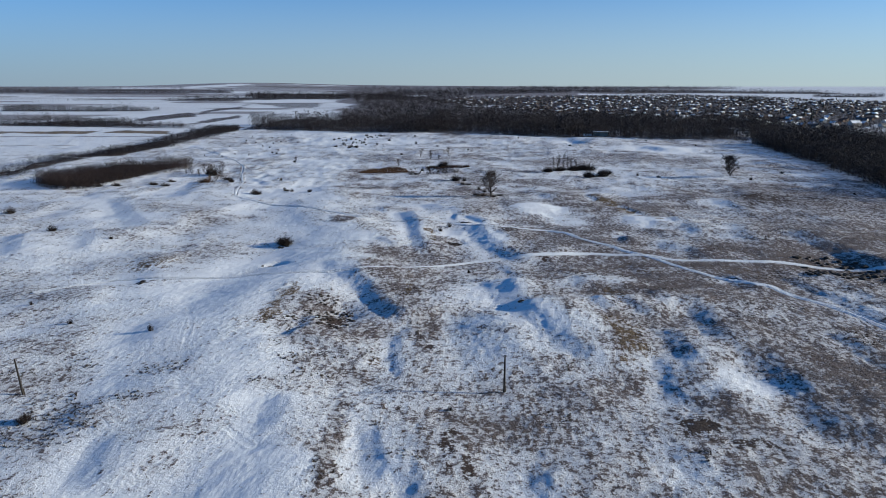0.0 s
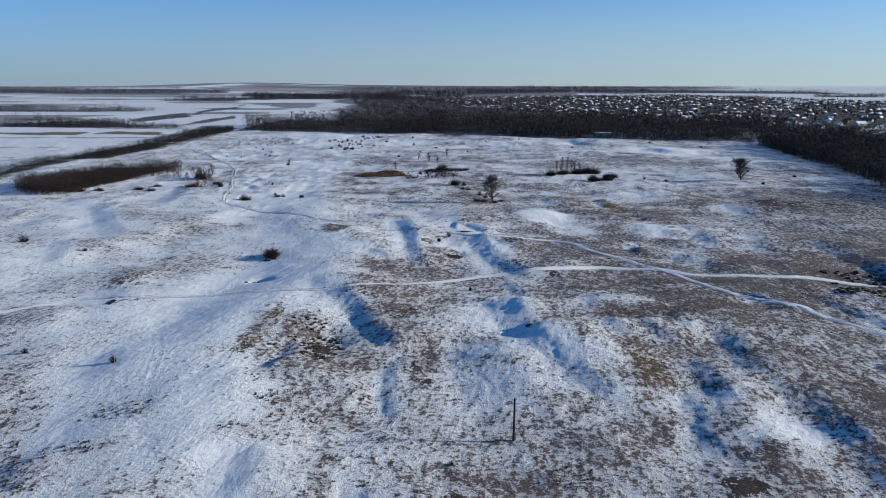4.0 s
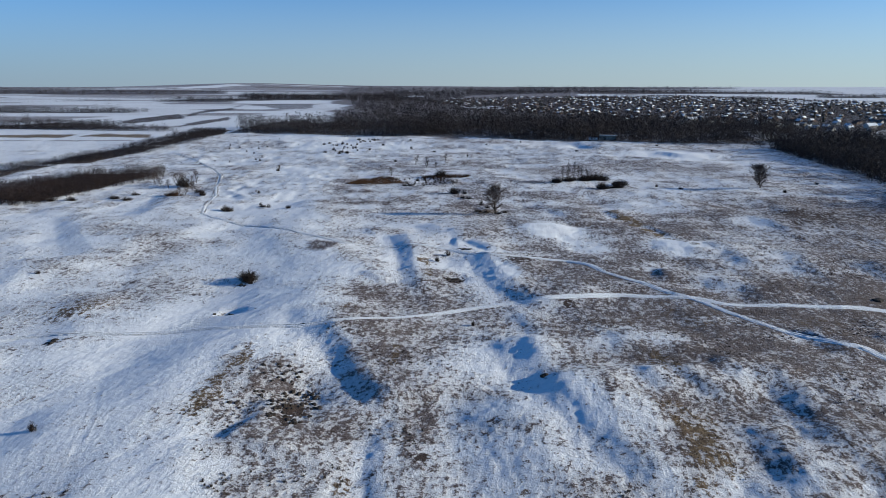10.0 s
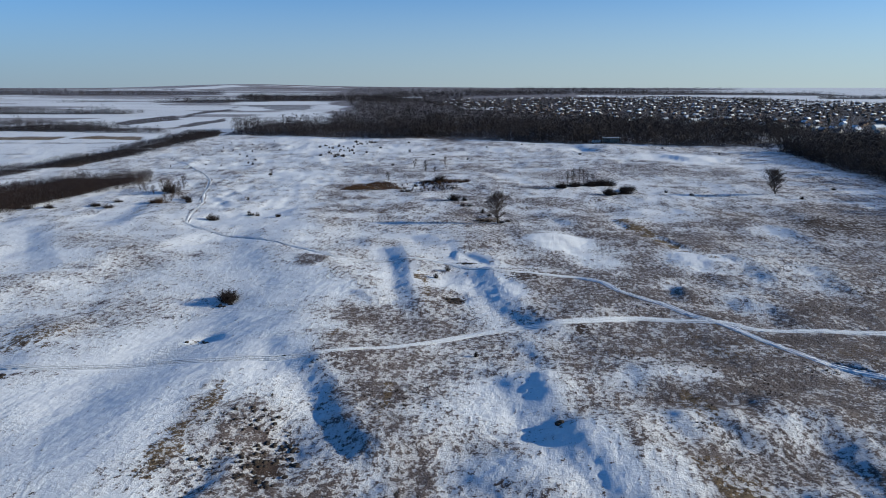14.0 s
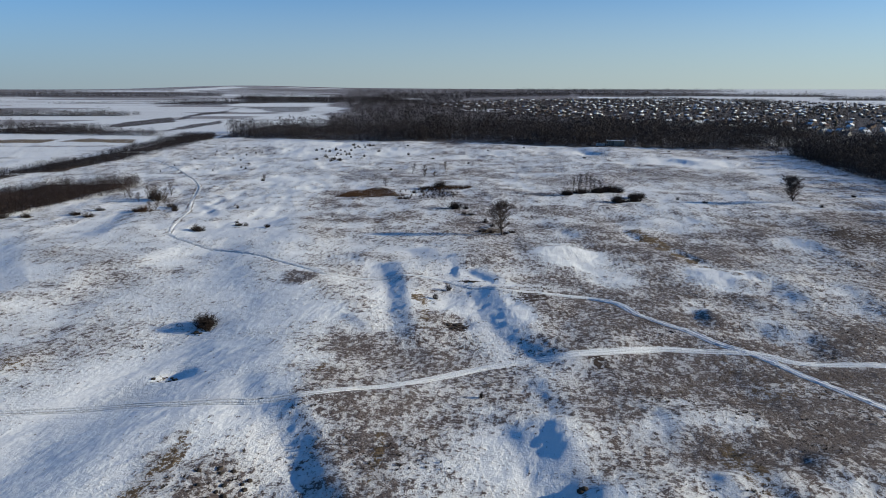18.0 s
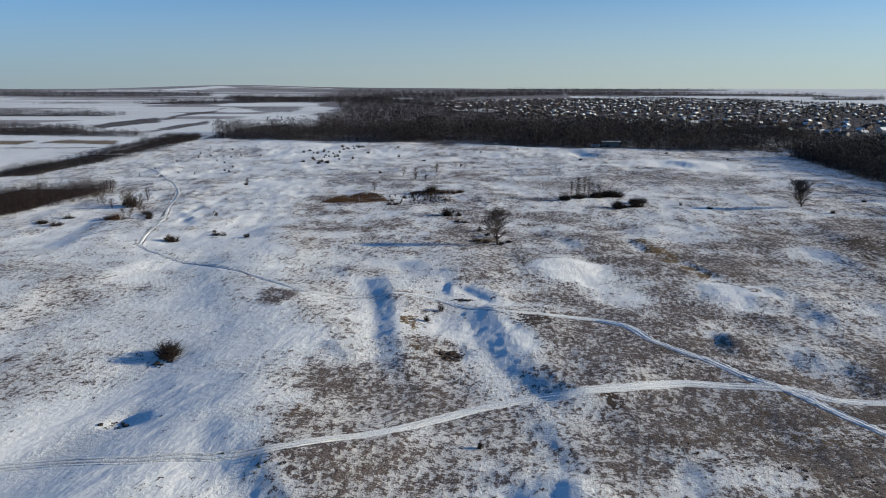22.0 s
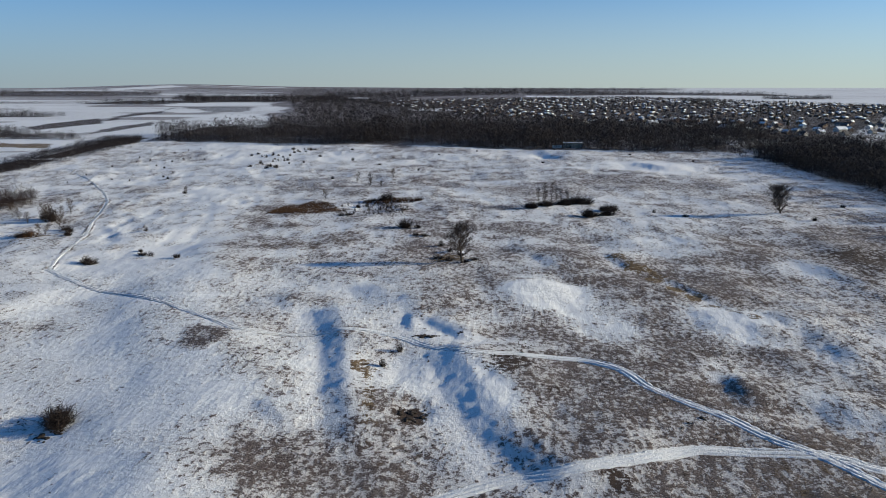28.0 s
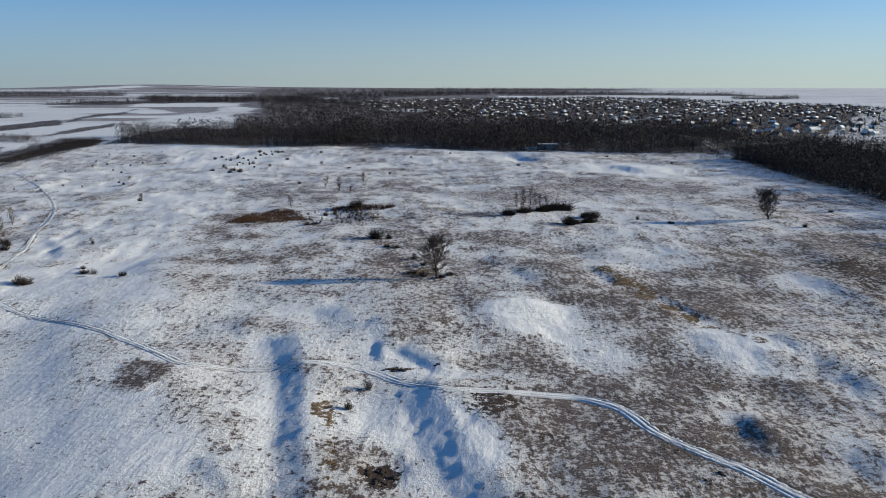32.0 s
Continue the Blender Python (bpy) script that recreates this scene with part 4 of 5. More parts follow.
RNG = np.random.default_rng(11)
BELT = ((-232, 872), (-174, 880), (-100, 800), (-47, 826), (11, 834), (66, 790), (118, 774), (167, 754), (211, 728), (262, 726), (282, 680), (300, 760),
        (420, 830), (420, 1000), (100, 1060), (-150, 1000), (-260, 1000))
RIGHT_WOOD = ((283, 680), (268, 598), (252, 524), (247, 476), (236, 426), (229, 373), (228, 330), (310, 300), (360, 420), (385, 600), (420, 740), (310, 760))
HEDGE = ((-246, 420), (-262, 485), (-258, 543), (-239, 608), (-234, 677), (-240, 856), (-262, 935), (-292, 935), (-284, 800), (-270, 650), (-280, 545), (-286, 485), (-276, 420))
THICKET = ((-199, 366), (-184, 372), (-178, 424), (-164, 474), (-172, 496), (-214, 500), (-230, 450), (-226, 390))

CLEARING = ((-166, 985), (-140, 985), (-150, 1400), (-210, 1400))          # a snowy glade that opens the belt


def wood(name, corners, spacing, tall, shapes, material, label, category, tone=(0.0, 1.0), wide=(0.8, 1.25), uneven=1.0):
    x, y = fill(RNG, corners, spacing)
    ragged = uneven * (4 + 0.012 * min(c[1] for c in corners))
    keep = ~inside(x, y, CLEARING) & inside(x + (lattice(x, y, 55, 23) - 0.5) * 2 * ragged, y + (lattice(x, y, 40, 24) - 0.5) * 2.5 * ragged, corners)
    x, y = x[keep], y[keep]
    size = tall * RNG.uniform(0.6, 1.1, len(x)) * (0.6 + 0.75 * lattice(x, y, 38, 21))
    strew(name, shapes, x, y, size, material, label, category, RNG, wide, tone=tone)


wood("woodland", BELT, 7.8, 17, FAR_TREES, M_WOOD, "belt of tall bare grey-brown woodland along the steppe's edge", "woodland", (0.0, 1.0), (1.0, 1.6))
FRONT = BELT[:11]
EDGE = FRONT + tuple((x + 4, y + 34) for x, y in reversed(FRONT))
wood("woodland_undergrowth", EDGE, 5.5, 6, LOW_TREES, M_HEDGE, "dark bare undergrowth below the woodland trees", "undergrowth")
wood("woodland", RIGHT_WOOD, 5.8, 14, FAR_TREES, M_WOOD, "dense dark bare woodland beside the snowy steppe", "woodland", (0.0, 0.6), (1.0, 1.6))
wood("woodland_undergrowth", RIGHT_WOOD, 5, 6, LOW_TREES, M_HEDGE, "dark undergrowth at the foot of the woodland", "undergrowth")
wood("hedge", HEDGE, 3.3, 5.0, LOW_TREES, M_HEDGE, "broad dark hedge of bare bushes between steppe and fields", "hedge", (0.0, 1.0), (0.9, 1.5), 0.5)
wood("thicket", THICKET, 2.1, 6.0, SLIM_TREES, M_THICKET, "russet thicket of slim bare saplings in snow", "thicket", (0.0, 1.0), (1.1, 1.8), 0.7)

# ---------------------------------------------------------------- far woods, strips and hedgerows

CLUMPS = [as_arrays(far_tree_shape(120 + k, 27, 0.5, 0.048, 0.0)) for k in range(6)]
FAR_HEDGE = "dark hedgerow of bare trees between snowy fields"
for corners, spacing, tall in ((((-580, 1000), (-456, 972), (-318, 915), (-305, 895), (-432, 925), (-560, 950)), 4.6, 5),
                               (((-660, 960), (-660, 1050), (-560, 1150), (-468, 1100), (-340, 960), (-312, 905), (-440, 935)), 6.5, 6),
                               (((-900, 1465), (-600, 1465), (-580, 1545), (-920, 1545)), 7.5, 12),
                               (((-1130, 2195), (-956, 2235), (-960, 2290), (-1130, 2260)), 11, 9)):
    wood("hedgerow", corners, spacing, tall, CLUMPS, M_HEDGE, FAR_HEDGE, "hedgerow", (0.0, 0.8), (1.1, 1.8), 0.3)
wood("far_tree_row", ((-720, 1150), (-600, 1190), (-500, 1020), (-590, 985)), 24, 12, FAR_TREES, M_TWIG, "loose group of tall pale bare trees between fields", "trees", (0.2, 0.8), (0.9, 1.4))
wood("far_tree_row", ((-720, 1500), (-640, 1500), (-640, 1580), (-720, 1580)), 13, 17, FAR_TREES, M_WOOD, "clump of tall bare trees by the far fields", "trees", (0.3, 1.0), (0.9, 1.4))
wood("woodland", ((-880, 2225), (-655, 2215), (-470, 2430), (-280, 2450), (-300, 2640), (-800, 2560)), 15, 13, CLUMPS, M_HEDGE, "dark wood on the low ground among snowy fields", "woodland", (0.0, 0.8), (1.1, 1.8))
wood("woodland", ((-255, 1000), (330, 1050), (180, 1500), (-30, 2300), (-200, 3000), (-400, 3000), (-250, 2100), (-170, 1500), (-200, 1100)), 17, 14, CLUMPS, M_WOOD, "broad bare grey-brown woodland behind the belt of trees", "woodland", (0.0, 0.9), (1.2, 1.7))
wood("woodland", ((100, 3050), (900, 3000), (1100, 4200), (-480, 4200), (-400, 3050)), 44, 14, CLUMPS, M_WOOD, "far bare woodland reaching to the horizon", "woodland", (0.0, 0.9), (1.6, 2.4))
wood("woodland", ((-2320, 3538), (-1003, 3531), (-883, 3117), (-1835, 2815)), 27.7, 14, CLUMPS, M_WOOD, "dark far woodland between snowy fields", "woodland", (0.0, 0.8), (1.0, 1.6))
wood("woodland", ((-838, 3121), (-386, 2991), (-304, 2373), (-660, 2477)), 16.3, 13, CLUMPS, M_HEDGE, "dark far woodland between snowy fields", "woodland", (0.0, 0.8), (1.0, 1.6))
wood("woodland", ((-273, 3491), (88, 3474), (93, 2355), (-287, 2373)), 21.5, 13, CLUMPS, M_HEDGE, "dark far woodland between snowy fields", "woodland", (0.0, 0.8), (1.0, 1.6))
wood("woodland", ((99, 3906), (646, 3718), (576, 3324), (73, 2902)), 22.7, 13, CLUMPS, M_HEDGE, "dark far woodland between snowy fields", "woodland", (0.0, 0.8), (1.0, 1.6))
wood("woodland", ((646, 3718), (1622, 3241), (1540, 2834), (576, 3324)), 21.7, 13, CLUMPS, M_HEDGE, "dark far woodland between snowy fields", "woodland", (0.0, 0.8), (1.0, 1.6))
wood("woodland", ((1335, 2681), (1585, 2673), (1453, 2457), (1249, 2513)), 11.6, 11, CLUMPS, M_HEDGE, "dark far woodland between snowy fields", "woodland", (0.0, 0.8), (1.0, 1.6))
wood("woodland", ((954, 2521), (1098, 2552), (884, 1943), (830, 2124)), 12.5, 11, CLUMPS, M_HEDGE, "dark far woodland between snowy fields", "woodland", (0.0, 0.8), (1.0, 1.6))
wood("woodland", ((465, 4649), (1676, 4206), (1545, 3883), (399, 4005)), 34.6, 13, CLUMPS, M_WOOD, "dark far woodland between snowy fields", "woodland", (0.0, 0.8), (1.0, 1.6))

# ---------------------------------------------------------------- the village
VILLAGE = ((455, 900), (700, 900), (1050, 1300), (1300, 1950), (1150, 2350), (900, 2900), (150, 2700), (-60, 2300), (150, 1500), (300, 1080))


def gable(soup_wall, soup_roof, w, d, h, rise, over=0.4, thick=0.22):
    """Walls with gables, and a roof with eaves."""
    soup_wall.box(-w / 2, -d / 2, -0.4, w / 2, d / 2, h)
    soup_wall.add([(-w / 2, -d / 2, h), (-w / 2, d / 2, h), (-w / 2, 0, h + rise)], [(0, 1, 2)])
    soup_wall.add([(w / 2, -d / 2, h), (w / 2, d / 2, h), (w / 2, 0, h + rise)], [(0, 2, 1)])
    k = rise / (d / 2)
    for s in (-1, 1):
        e = (d / 2 + over) * s
        a, b = -w / 2 - over, w / 2 + over
        low, top = h - over * k + 0.03, h + rise + 0.03
        v = [(a, e, low), (b, e, low), (b, 0, top), (a, 0, top), (a, e, low + thick), (b, e, low + thick), (b, 0, top + thick), (a, 0, top + thick)]
        f = [(0, 3, 2, 1), (4, 5, 6, 7), (0, 1, 5, 4), (2, 3, 7, 6), (0, 4, 7, 3), (1, 2, 6, 5)]
        soup_roof.add(v, f if s < 0 else [tuple(reversed(q)) for q in f])


def house(w, d, h, rise, wall_mat, roof_mat, label, seed):
    """A village house: walls, roof with its snow, chimney, door and single windows."""
    home = thing("house", label, "house", "houses of the village")
    walls, roof = Soup(), Soup()
    gable(walls, roof, w, d, h, rise)
    part("wall", walls, wall_mat, home)
    top = part("roof", roof, roof_mat, home)
    stack = Soup()
    stack.box(w * 0.2 - 0.3, -0.3, h + rise * 0.7, w * 0.2 + 0.3, 0.3, h + rise + 1.0)
    part("chimney", stack, M_BRICK, top)
    for k in range(3):
        x = (k - 1) * w * 0.3
        if k == 1:
            leaf = Soup()
            leaf.box(x - 0.5, -d / 2 - 0.06, 0, x + 0.5, -d / 2, 2.05)
            part("door", leaf, M_POLE, home)
            continue
        for y in (-d / 2 - 0.05, d / 2):
            pane, rim = Soup(), Soup()
            rim.box(x - 0.75, y, 0.9, x + 0.75, y + 0.05, 2.3)
            frame_ob = part("window", rim, M_LIME, home)
            pane.box(x - 0.62, y - 0.02, 1.02, x + 0.62, y + 0.07, 2.18)
            part("pane", pane, M_GLASS, frame_ob)
    return home


def village():
    rng = np.random.default_rng(5)
    kinds = [house(8, 6, 2.6, 2.3, M_LIME, M_SNOW, "pale rendered house with a snow-covered gable roof", 1),
             house(7, 6, 2.6, 2.5, M_BRICK, M_SNOW, "brick house with a steep snow-covered roof", 2),
             house(9, 6.5, 2.7, 2.3, M_LIME, M_SLATE, "pale house with a dark sheet roof", 3),
             house(7.5, 5.5, 2.5, 1.9, M_BRICK, M_RUST, "low brick house with a rusty brown roof", 4),
             house(15, 8, 3.4, 2.9, M_LIME, M_SNOW, "large pale building with a broad snowy roof", 5)]
    x, y = fill(rng, VILLAGE, 25)
    keep = rng.random(len(x)) < 0.5
    x, y = x[keep], y[keep]
    z = height(x, y)
    order = np.argsort(np.hypot(x - 100, y))
    near, spare = order[:90], order[90:]
    used = set()
    for n, i in enumerate(near):
        k = int(rng.choice(5, p=(0.24, 0.2, 0.26, 0.24, 0.06)))
        m = pose(x[i], y[i], z[i], 0, 0, rng.choice((0, 90)) + rng.uniform(-14, 14) + 20)
        if k not in used:
            kinds[k].matrix_world = m
            used.add(k)
        else:
            copy_thing(kinds[k], m)
    for k in range(5):
        if k not in used:
            kinds[k].matrix_world = pose(460 + 30 * k, 860, spot(460 + 30 * k, 860))
    # the far part of the village, past counting
    for name, mats, share in (("snowy", M_SNOW, 0.46), ("dark", M_SLATE, 0.3)):
        shapes = []
        for s in range(3):
            wall, roof = Soup(), Soup()
            gable(wall, roof, 6 + 1.5 * s, 5 + 0.8 * s, 2.4, 1.6 + 0.3 * s)
            shapes.append((as_arrays(wall), as_arrays(roof)))
        pick = spare[rng.random(len(spare)) < share]
        if name == "dark":
            pick = spare[rng.random(len(spare)) < 0.4]
        state = int(rng.integers(1, 1 << 30))
        for kind, mat, word in ((0, M_LIME if share > 0.5 else M_BRICK, "walls"), (1, mats, "roofs")):
            r2 = np.random.default_rng(state)
            strew("distant_house_" + word, [s[kind] for s in shapes], x[pick], y[pick], np.ones(len(pick)), mat,
                  "crowded far village houses, " + ("snow-covered roofs" if name == "snowy" else "dark roofs") + " among bare gardens", "houses", r2, (0.9, 1.1))
    gx, gy = fill(rng, VILLAGE, 11)
    keep = rng.random(len(gx)) < 0.85
    gx, gy = gx[keep], gy[keep]
    strew("garden_trees", CLUMPS, gx, gy, rng.uniform(2.5, 7.5, len(gx)), M_HEDGE, "bare garden trees among the village houses", "trees", rng, (1.2, 2.0))
    gx, gy = fill(rng, VILLAGE, 110)
    strew("garden_conifers", [as_arrays(conifer_shape(k)) for k in range(3)], gx, gy, rng.uniform(7, 13, len(gx)), M_PINE, "dark conifers among the village houses", "trees", rng)


def conifer_shape(seed):
    rnd, s = random.Random(seed), Soup()
    for k in range(7):
        h = 0.1 + 0.12 * k
        s.tint = rnd.random()
        s.cone((0, 0, h), (rnd.uniform(-0.02, 0.02), rnd.uniform(-0.02, 0.02), h + 0.22), 0.24 * (1.05 - h), 0, 6)
    s.cone((0, 0, -0.05), (0, 0, 0.2), 0.02, 0.02, 4)
    return s


village()


# the pale shed at the wood's edge
def shed(x, y):
    s = thing("shed", "long pale open-fronted shed with a snowy flat roof by the wood", "shed")
    wall, roof = Soup(), Soup()
    wall.box(-14, 3.0, -0.3, 14, 3.3, 4.2)
    wall.box(-14, -3, -0.3, -13.6, 3, 4.2)
    wall.box(13.6, -3, -0.3, 14, 3, 4.2)
    roof.box(-15, -4, 4.2, 15, 4, 4.6)
    part("wall", wall, M_LIME, s)
    part("roof", roof, M_SNOW, s)
    for k in range(6):
        post = Soup()
        post.box(-11 + 4.4 * k, -3.2, -0.3, -10.5 + 4.4 * k, -2.8, 4.2)
        part("post", post, M_LIME, s)
    low = Soup()
    low.box(-30, -5, -0.2, -16, -1, 2.2)
    part("annex", low, M_SNOW, s, "low snow-covered annex")
    s.matrix_world = pose(x, y, spot(x, y), 0, 0, -12) @ Matrix.Diagonal((0.6, 0.7, 1.1, 1))


shed(165, 772)

# ---------------------------------------------------------------- the steppe's own trees, shrubs and poles
bare_tree(22.7, 349, 13.6, 3, "tall bare deciduous tree alone on the snowy steppe", 0.43, 5, 0.2, 0.028, 0.024, 0.5)
bare_tree(167, 423.5, 13.0, 8, "bare round-crowned tree standing alone near the wood", 0.48, 5, 0.1, 0.026, 0.03, 0.5)


def pole(x, y, tall, lean_x, lean_y, pins):
    """An old line pole without wires: tapered timber, an insulator pin or two, and a brace stub at the foot."""
    p = thing("utility_pole", "old dark timber utility pole without wires in snow", "pole", "old line poles")
    shaft = Soup()
    shaft.add([(r * math.cos(k * 0.6283), r * math.sin(k * 0.6283), h) for h, r in ((-0.4, 0.22), (tall * 0.3, 0.19), (tall * 0.7, 0.155), (tall, 0.13), (tall + 0.06, 0.03)) for k in range(10)],
              [(10 * j + k, 10 * j + (k + 1) % 10, 10 * j + 10 + (k + 1) % 10, 10 * j + 10 + k) for j in range(4) for k in range(10)])
    part("shaft", shaft, M_POLE, p)
    for k in range(pins):
        hook, cup = Soup(), Soup()
        s, h = (-1) ** k, tall - 0.35 - 0.5 * (k // 2)
        hook.cone((0.1 * s, 0, h), (0.28 * s, 0, h), 0.025, 0.025, 6)
        hook.cone((0.28 * s, 0, h - 0.01), (0.28 * s, 0, h + 0.2), 0.022, 0.022, 6)
        pin = part("pin", hook, M_RUST, p)
        cup.cone((0.28 * s, 0, h + 0.1), (0.28 * s, 0, h + 0.26), 0.06, 0.04, 8)
        part("insulator", cup, M_SLATE, pin)
    stub = Soup()
    stub.cone((0.24, 0.05, -0.3), (0.22, 0.05, 1.1), 0.12, 0.11, 8)
    part("foot_stub", stub, M_POLE, p)
    p.matrix_world = pose(x, y, spot(x, y), lean_x, lean_y, 15)


pole(10.7, 120.7, 7.0, 0, 0.3, 2)
pole(-73.8, 118.3, 6.8, 2, -4.5, 4)

LONE = "dense dark bare shrub alone on open snow"
shrub(-55.6, 245, 3.9, 8.8, 1, "large dense dark shrub with a long shadow on snow", dense=4)
shrub(-92.5, 354, 3.6, 6.5, 2, "dark dense shrub beside the trodden track", dense=3)
shrub(-145, 263, 3.4, 4.8, 3, LONE, dense=2)
shrub(-184, 303, 3.6, 5.6, 4, LONE, dense=2)
shrub(-67.5, 107.5, 1.9, 2.8, 5, "small dark shrub with a low canopy in snow", dense=2)
shrub(-63, 148, 1.9, 1.6, 6, "thin bare shrub in snow")
shrub(-84, 155, 1.4, 1.5, 7, "thin bare shrub in snow")
shrub(-101, 170, 1.1, 1.2, 8, "thin bare shrub in snow")
shrub(-116, 247, 1.2, 1.8, 9, "thin bare shrub in snow")
shrub(7, 202, 1.3, 1.3, 10, "thin bare shrub in dry grass")
shrub(1, 113, 0.9, 1.0, 11, "thin bare shrub in dry grass")
shrub(6, 406, 4.2, 9.0, 12, "broad dark bramble-like shrub on the steppe", dense=3)
shrub(11, 404, 2.6, 4.0, 13, "low dark shrub beside a larger one", dense=2)
shrub(0, 472, 5.0, 8.0, 14, "dark dense shrub behind the reed bed", dense=3)
shrub(-1.5, 264, 2.0, 1.8, 15, "thin dark shrub in the dune hollow")
shrub(2, 272, 2.2, 2.2, 16, "thin dark shrub by the dug bank")

# evergreen-dark thicket and saplings to the east of the lone tree
for x, y, tall, wide, deep in ((63, 447, 4.4, 7, 6), (90, 459, 5.4, 15, 8), (81, 456, 4.0, 9, 6), (98, 442, 4.4, 8, 6), (86, 429, 4.8, 8, 7), (94, 431, 4.0, 7, 5), (72, 452, 3.4, 10, 5)):
    shrub(x, y, tall * 0.98, wide * 1.1, int(x) + 31, "rounded dense dark shrub in a clump on the steppe", None, "dark shrub clump", deep=deep, dense=6)
for k, (x, y, tall) in enumerate(((68, 452, 9), (71, 455, 10.5), (74, 453, 11), (77, 455, 9.5), (70, 450, 8), (80, 457, 8), (83, 458, 7))):
    bare_tree(x, y, tall, 50 + k, "slender bare sapling rising from a dark shrub clump", 0.2, 3, 0.3, 0.011, 0.022)

# shrubs round the foot of the lone tree
for k, (x, y, tall, wide) in enumerate(((16, 357, 1.6, 4.5), (18, 375, 2.6, 3), (13, 390, 1.6, 4), (19, 353, 1.5, 4), (27, 352, 1.2, 4), (24, 349.5, 1.3, 3), (10, 391, 1.4, 3), (20.5, 366, 1.8, 3))):
    shrub(x, y, tall, wide, 80 + k, "low brown shrub near the lone tree", M_THICKET if k in (3, 4, 5) else None, "shrubs by the lone tree")

# bare young trees farther out
for k, (x, y, tall) in enumerate(((-18, 547, 7), (-10, 548, 6), (3, 563, 6), (-10, 524, 5), (-4, 524, 3.5), (-30, 478, 5.5), (-138, 452, 7), (-104, 509, 4))):
    bare_tree(x, y, tall, 70 + k, "small bare tree alone in snow", 0.36, 3, 0.15, 0.018, 0.025)

# scrub on the bank by the russet thicket
for k, (x, y, tall, wide, mat) in enumerate(((-137, 431, 7.5, 9, None), (-141, 437, 6, 7, None), (-130, 398, 3.4, 9, M_REED), (-134, 401, 2.8, 7, None), (-125, 415, 2.4, 6, None), (-121, 409, 2.2, 5, None),
                                             (-150, 387, 2.4, 6, None), (-152, 402, 2.2, 5, None), (-158, 392, 2.0, 6, None), (-183, 382, 2.2, 6, None), (-175, 384, 2.0, 6, None), (-118, 401, 2.0, 4, None))):
    shrub(x, y, tall, wide, 110 + k, "bare brown scrub on the bank beside the thicket", mat, "bank scrub", dense=2)

for k, (x, y, tall) in enumerate(((-139, 430, 7), (-135, 436, 6), (-143, 441, 6.5), (-148, 446, 6), (-131, 424, 5), (-128, 405, 4.5), (-152, 436, 5.5), (-145, 428, 5), (-157, 441, 6.5), (-133, 411, 4))):
    bare_tree(x, y, tall, 140 + k, "small bare tree in the bank scrub", 0.4, 3, 0.1, 0.014, 0.025)

# small shrubs scattered on the far slope
SCATTER = random.Random(4)
for k in range(64):
    if k < 40:
        x, y = SCATTER.gauss(-82, 16), SCATTER.uniform(612, 775)
    else:
        x, y = SCATTER.uniform(-200, -130), SCATTER.uniform(560, 800)
    big = 1.0 if k < 40 else 0.5
    shrub(x, y, SCATTER.uniform(1.2, 3.4) * big, SCATTER.uniform(1.6, 4.2) * big, 200 + k, "small dark shrub scattered on the snowy slope", None, "scattered shrubs")
for k, (x, y) in enumerate(((-82, 370), (-77, 364), (-67, 358), (-80, 365), (-92, 407), (-105, 510), (125, 422), (116, 435), (172, 406), (203, 436), (202, 355), (190, 470), (-20, 435), (-17, 436), (-10, 461), (-14, 458), (5, 469),
                            (14, 470), (-33, 563), (110, 640), (40, 700), (75, 742), (140, 735), (190, 690), (220, 640), (-30, 750), (-6, 640), (20, 610))):
    shrub(x, y, 1.2 + 1.2 * (k * 37 % 10) / 10, 2.0 + 2.2 * (k * 53 % 10) / 10, 300 + k, "low dark shrub dotted on the open steppe", None, "dotted shrubs")


# ---------------------------------------------------------------- reeds, hummocks and dry grass
def tuft_shape(seed, blades=6, lean=0.5, width=0.05):
    rnd, s = random.Random(seed), Soup()
    for _ in range(blades):
        a, o = rnd.uniform(0, 6.283), rnd.uniform(0.1, lean)
        s.tint = rnd.random()
        c, d = math.cos(a), math.sin(a)
        foot = (rnd.uniform(-0.15, 0.15), rnd.uniform(-0.15, 0.15))
        s.add([(foot[0] - d * width, foot[1] + c * width, -0.05), (foot[0] + d * width, foot[1] - c * width, -0.05), (foot[0] + c * o, foot[1] + d * o, rnd.uniform(0.5, 1.0))], [(0, 1, 2)])
    return as_arrays(s)


TUFTS = [tuft_shape(k, 5, 0.8, 0.10) for k in range(6)]
TUSSOCKS = [tuft_shape(50 + k, 12, 0.7, 0.09) for k in range(6)]
REEDS = [tuft_shape(30 + k, 9, 0.35, 0.03) for k in range(5)]


def oval(rng, count, x, y, rx, ry):
    a, r = rng.uniform(0, 6.283, count), np.sqrt(rng.random(count))
    r = r * (0.8 + 0.4 * lattice(np.cos(a) * 3 + x, np.sin(a) * 3 + y, 1.3, 31))
    return x + rx * r * np.cos(a), y + ry * r * np.sin(a)


beds = [oval(RNG, n, bx, by, rx, ry) for n, bx, by, rx, ry in ((2600, -37, 455, 12, 12), (900, -44, 450, 8, 6), (900, -33, 464, 8, 9), (400, -48, 446, 6, 3), (350, -26, 450, 5, 4))]
x, y = (np.concatenate([b[k] for b in beds]) for k in (0, 1))
strew("reed_bed", REEDS, x, y, RNG.uniform(0.3, 1.0, len(x)), M_REED, "russet-brown reed bed standing in snow", "reeds", RNG)
x, y = oval(RNG, 700, 2, 471, 15, 6)
strew("reed_bed", REEDS, x, y, RNG.uniform(0.8, 1.8, len(x)), M_REED, "thin russet reeds between dark shrubs", "reeds", RNG)
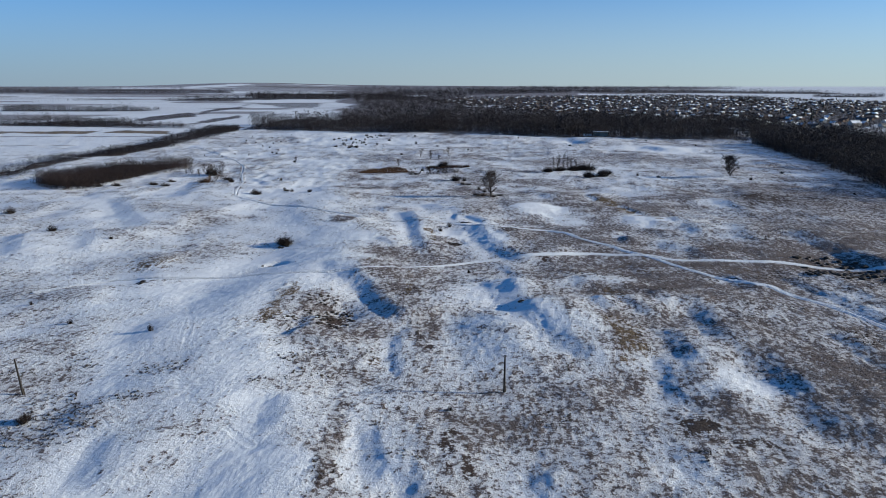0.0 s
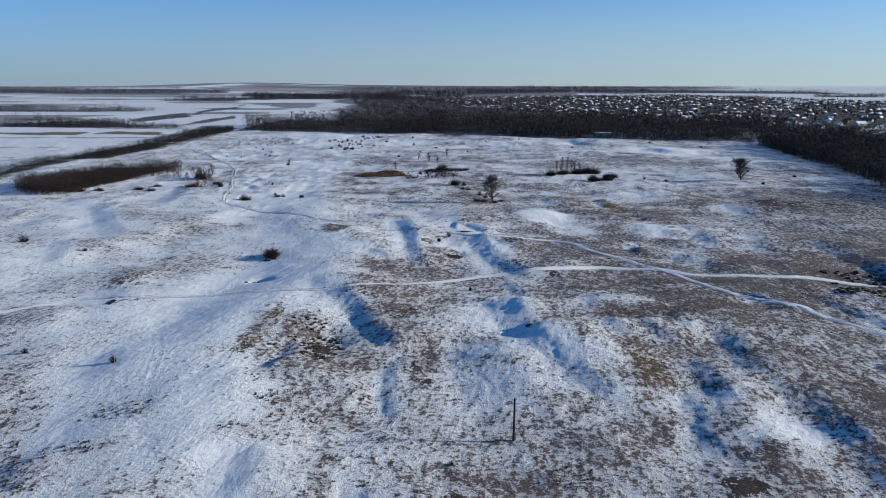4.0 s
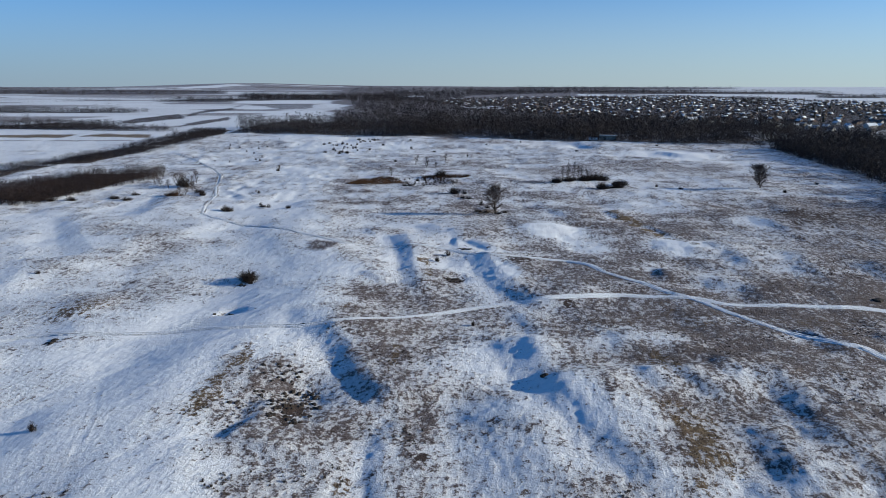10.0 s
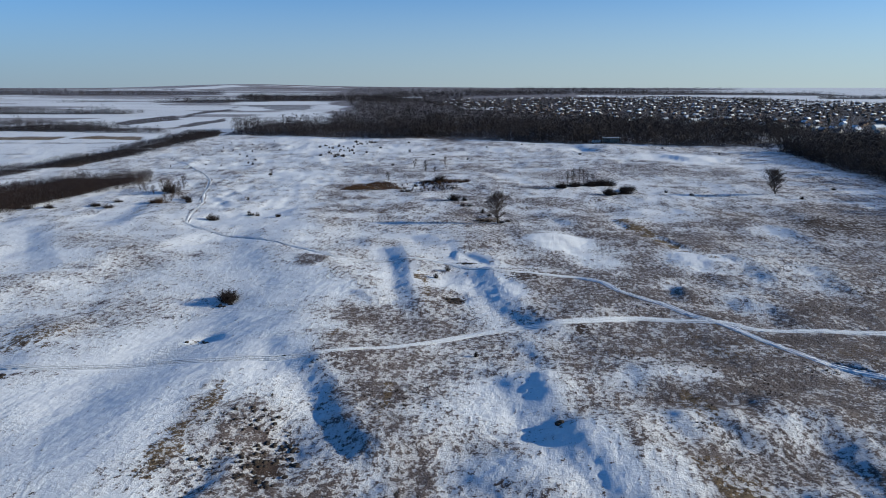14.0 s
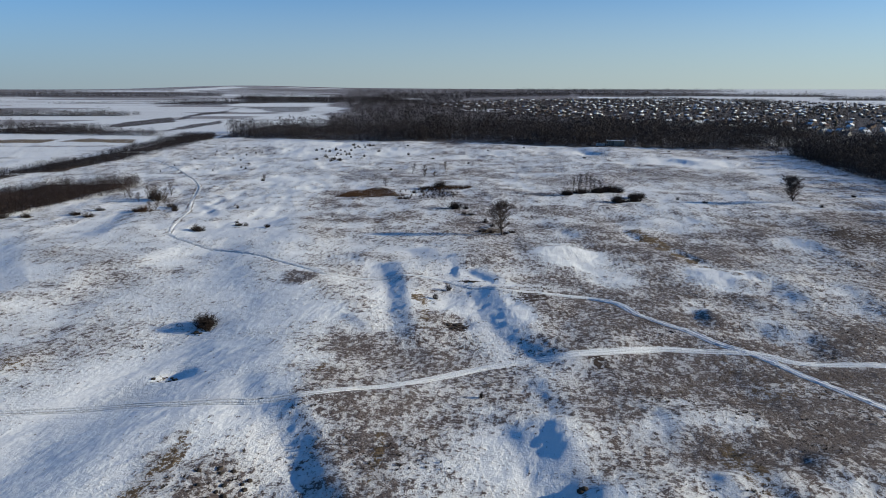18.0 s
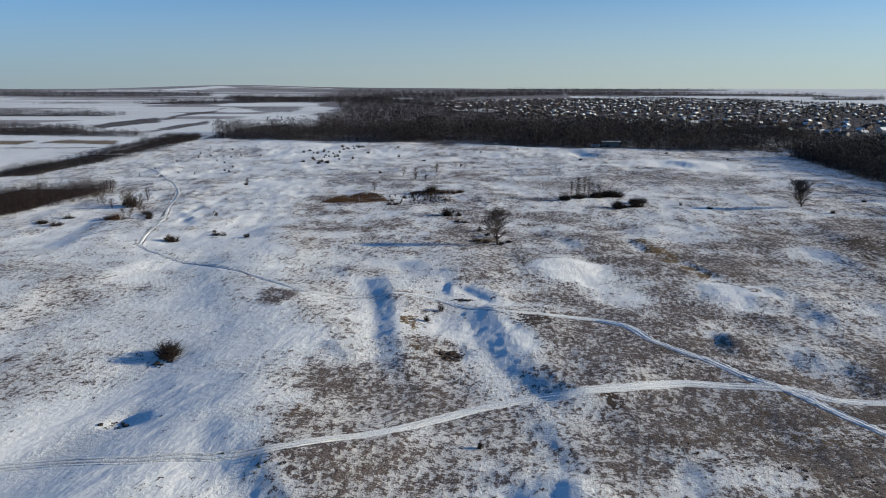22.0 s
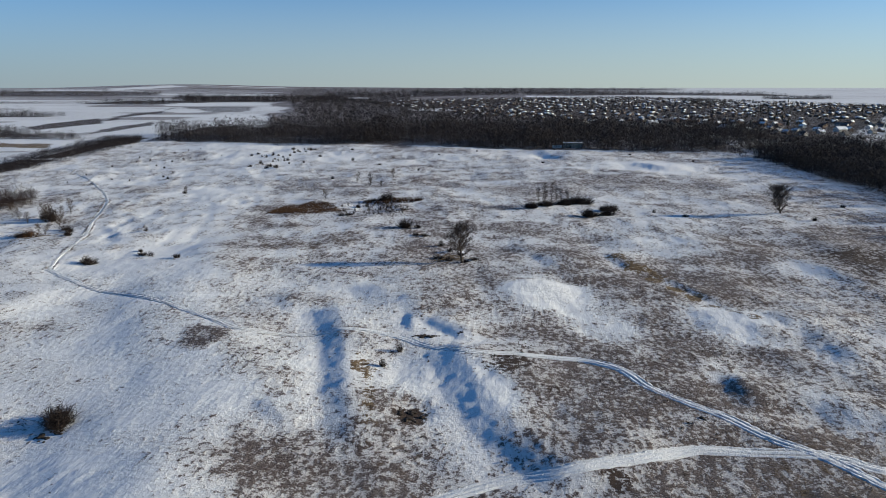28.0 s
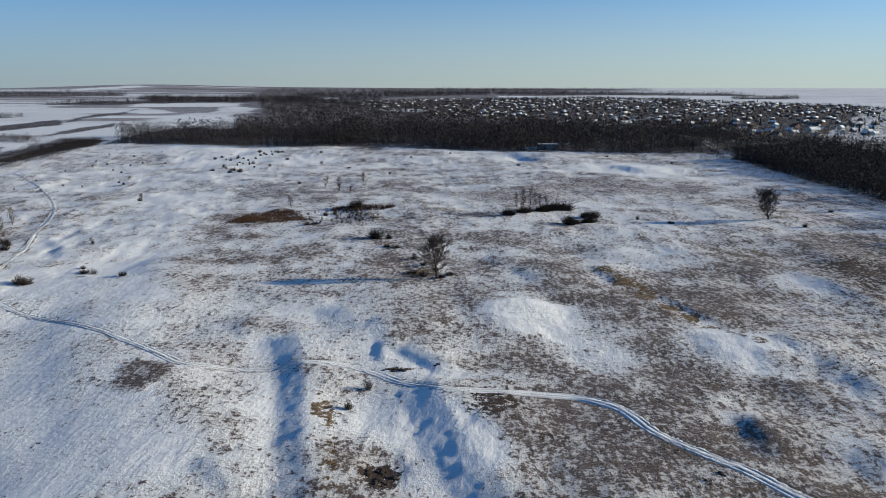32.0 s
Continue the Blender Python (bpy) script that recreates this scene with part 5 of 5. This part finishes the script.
x, y = oval(RNG, 500, -6, 452, 16, 16)
strew("low_scrub", SHRUB_ARRAYS, x[:130], y[:130], RNG.uniform(0.6, 1.8, 130), M_SHRUB, "low dark scrub dotted round the reed bed", "scrub", RNG)


def dry_grass():
    rng = np.random.default_rng(23)
    y = 62 + 330 * rng.random(150000) ** 1.5
    x = rng.uniform(-1, 1, len(y)) * (0.64 * y + 12)
    g, s, e, k = covering(x, y)
    keep = (rng.random(len(x)) < np.clip((np.maximum(g, s) - 0.18) * 1.3, 0, 1)) & (k < 0.25)
    x, y, s = x[keep], y[keep], s[keep]
    strew("dry_grass", TUFTS, x, y, rng.uniform(0.10, 0.30, len(x)) * (1 + 0.5 * (s > 0.4)), M_TUFT, "dry brown grass tufts poking through thin snow", "grass", rng)


dry_grass()


def tussocks():
    """Larger dark tussocks, in loose bands where the snow thins out."""
    rng = np.random.default_rng(29)
    y = 64 + 360 * rng.random(60000) ** 1.4
    x = rng.uniform(-1, 1, len(y)) * (0.64 * y + 12)
    g, s, e, k = covering(x, y)
    bands = lattice(x * 0.5, y, 5, 41) * lattice(x, y, 17, 42)
    keep = (bands > 0.42) & (g > 0.27) & (k < 0.2) & (rng.random(len(x)) < 0.55)
    x, y = x[keep], y[keep]
    strew("tussocks", TUSSOCKS, x, y, rng.uniform(0.16, 0.34, len(x)), M_TUSSOCK, "dark grass tussocks standing out of the snow", "grass", rng, (1.8, 3.2))


tussocks()


def hummocks(name, spots, size, label, seed):
    """Dark frozen clods and hummocks of black earth."""
    rnd, s = random.Random(seed), Soup()
    for cx, cy, rx, ry, count in spots:
        for _ in range(count):
            a, r = rnd.uniform(0, 6.283), math.sqrt(rnd.random())
            px, py = cx + rx * r * math.cos(a), cy + ry * r * math.sin(a)
            q = size * rnd.uniform(0.4, 1.2)
            s.lump((px, py, spot(px, py) + q * 0.1), q, 0.5, rnd)
    ob = new(name, s.mesh(name, M_CLOD))
    tagged(ob, label, "earth clods", kind="stuff")


hummocks("earth_clods", ((-25.2, 160, 4.5, 8, 90), (-30, 172, 5, 4, 16), (-34, 162, 4, 5, 10)), 0.45, "dark frozen clods in a dug hollow", 1)
hummocks("earth_clods", ((117, 212, 12, 12, 40), (112, 200, 9, 9, 30), (122, 195, 9, 6, 20)), 1.0, "dark hummocks in the snowy basin", 2)
hummocks("earth_clods", ((3.5, 241, 2.4, 3, 22), (7, 280, 3.6, 1, 14), (-52.5, 212, 2.5, 2.5, 8), (-54.5, 240, 3, 2, 16), (51, 235, 0.6, 0.6, 3), (-82.5, 190, 1.5, 2, 8), (18, 169.5, 1.2, 0.7, 5)), 0.5, "dark clods of bare earth in snow", 3)
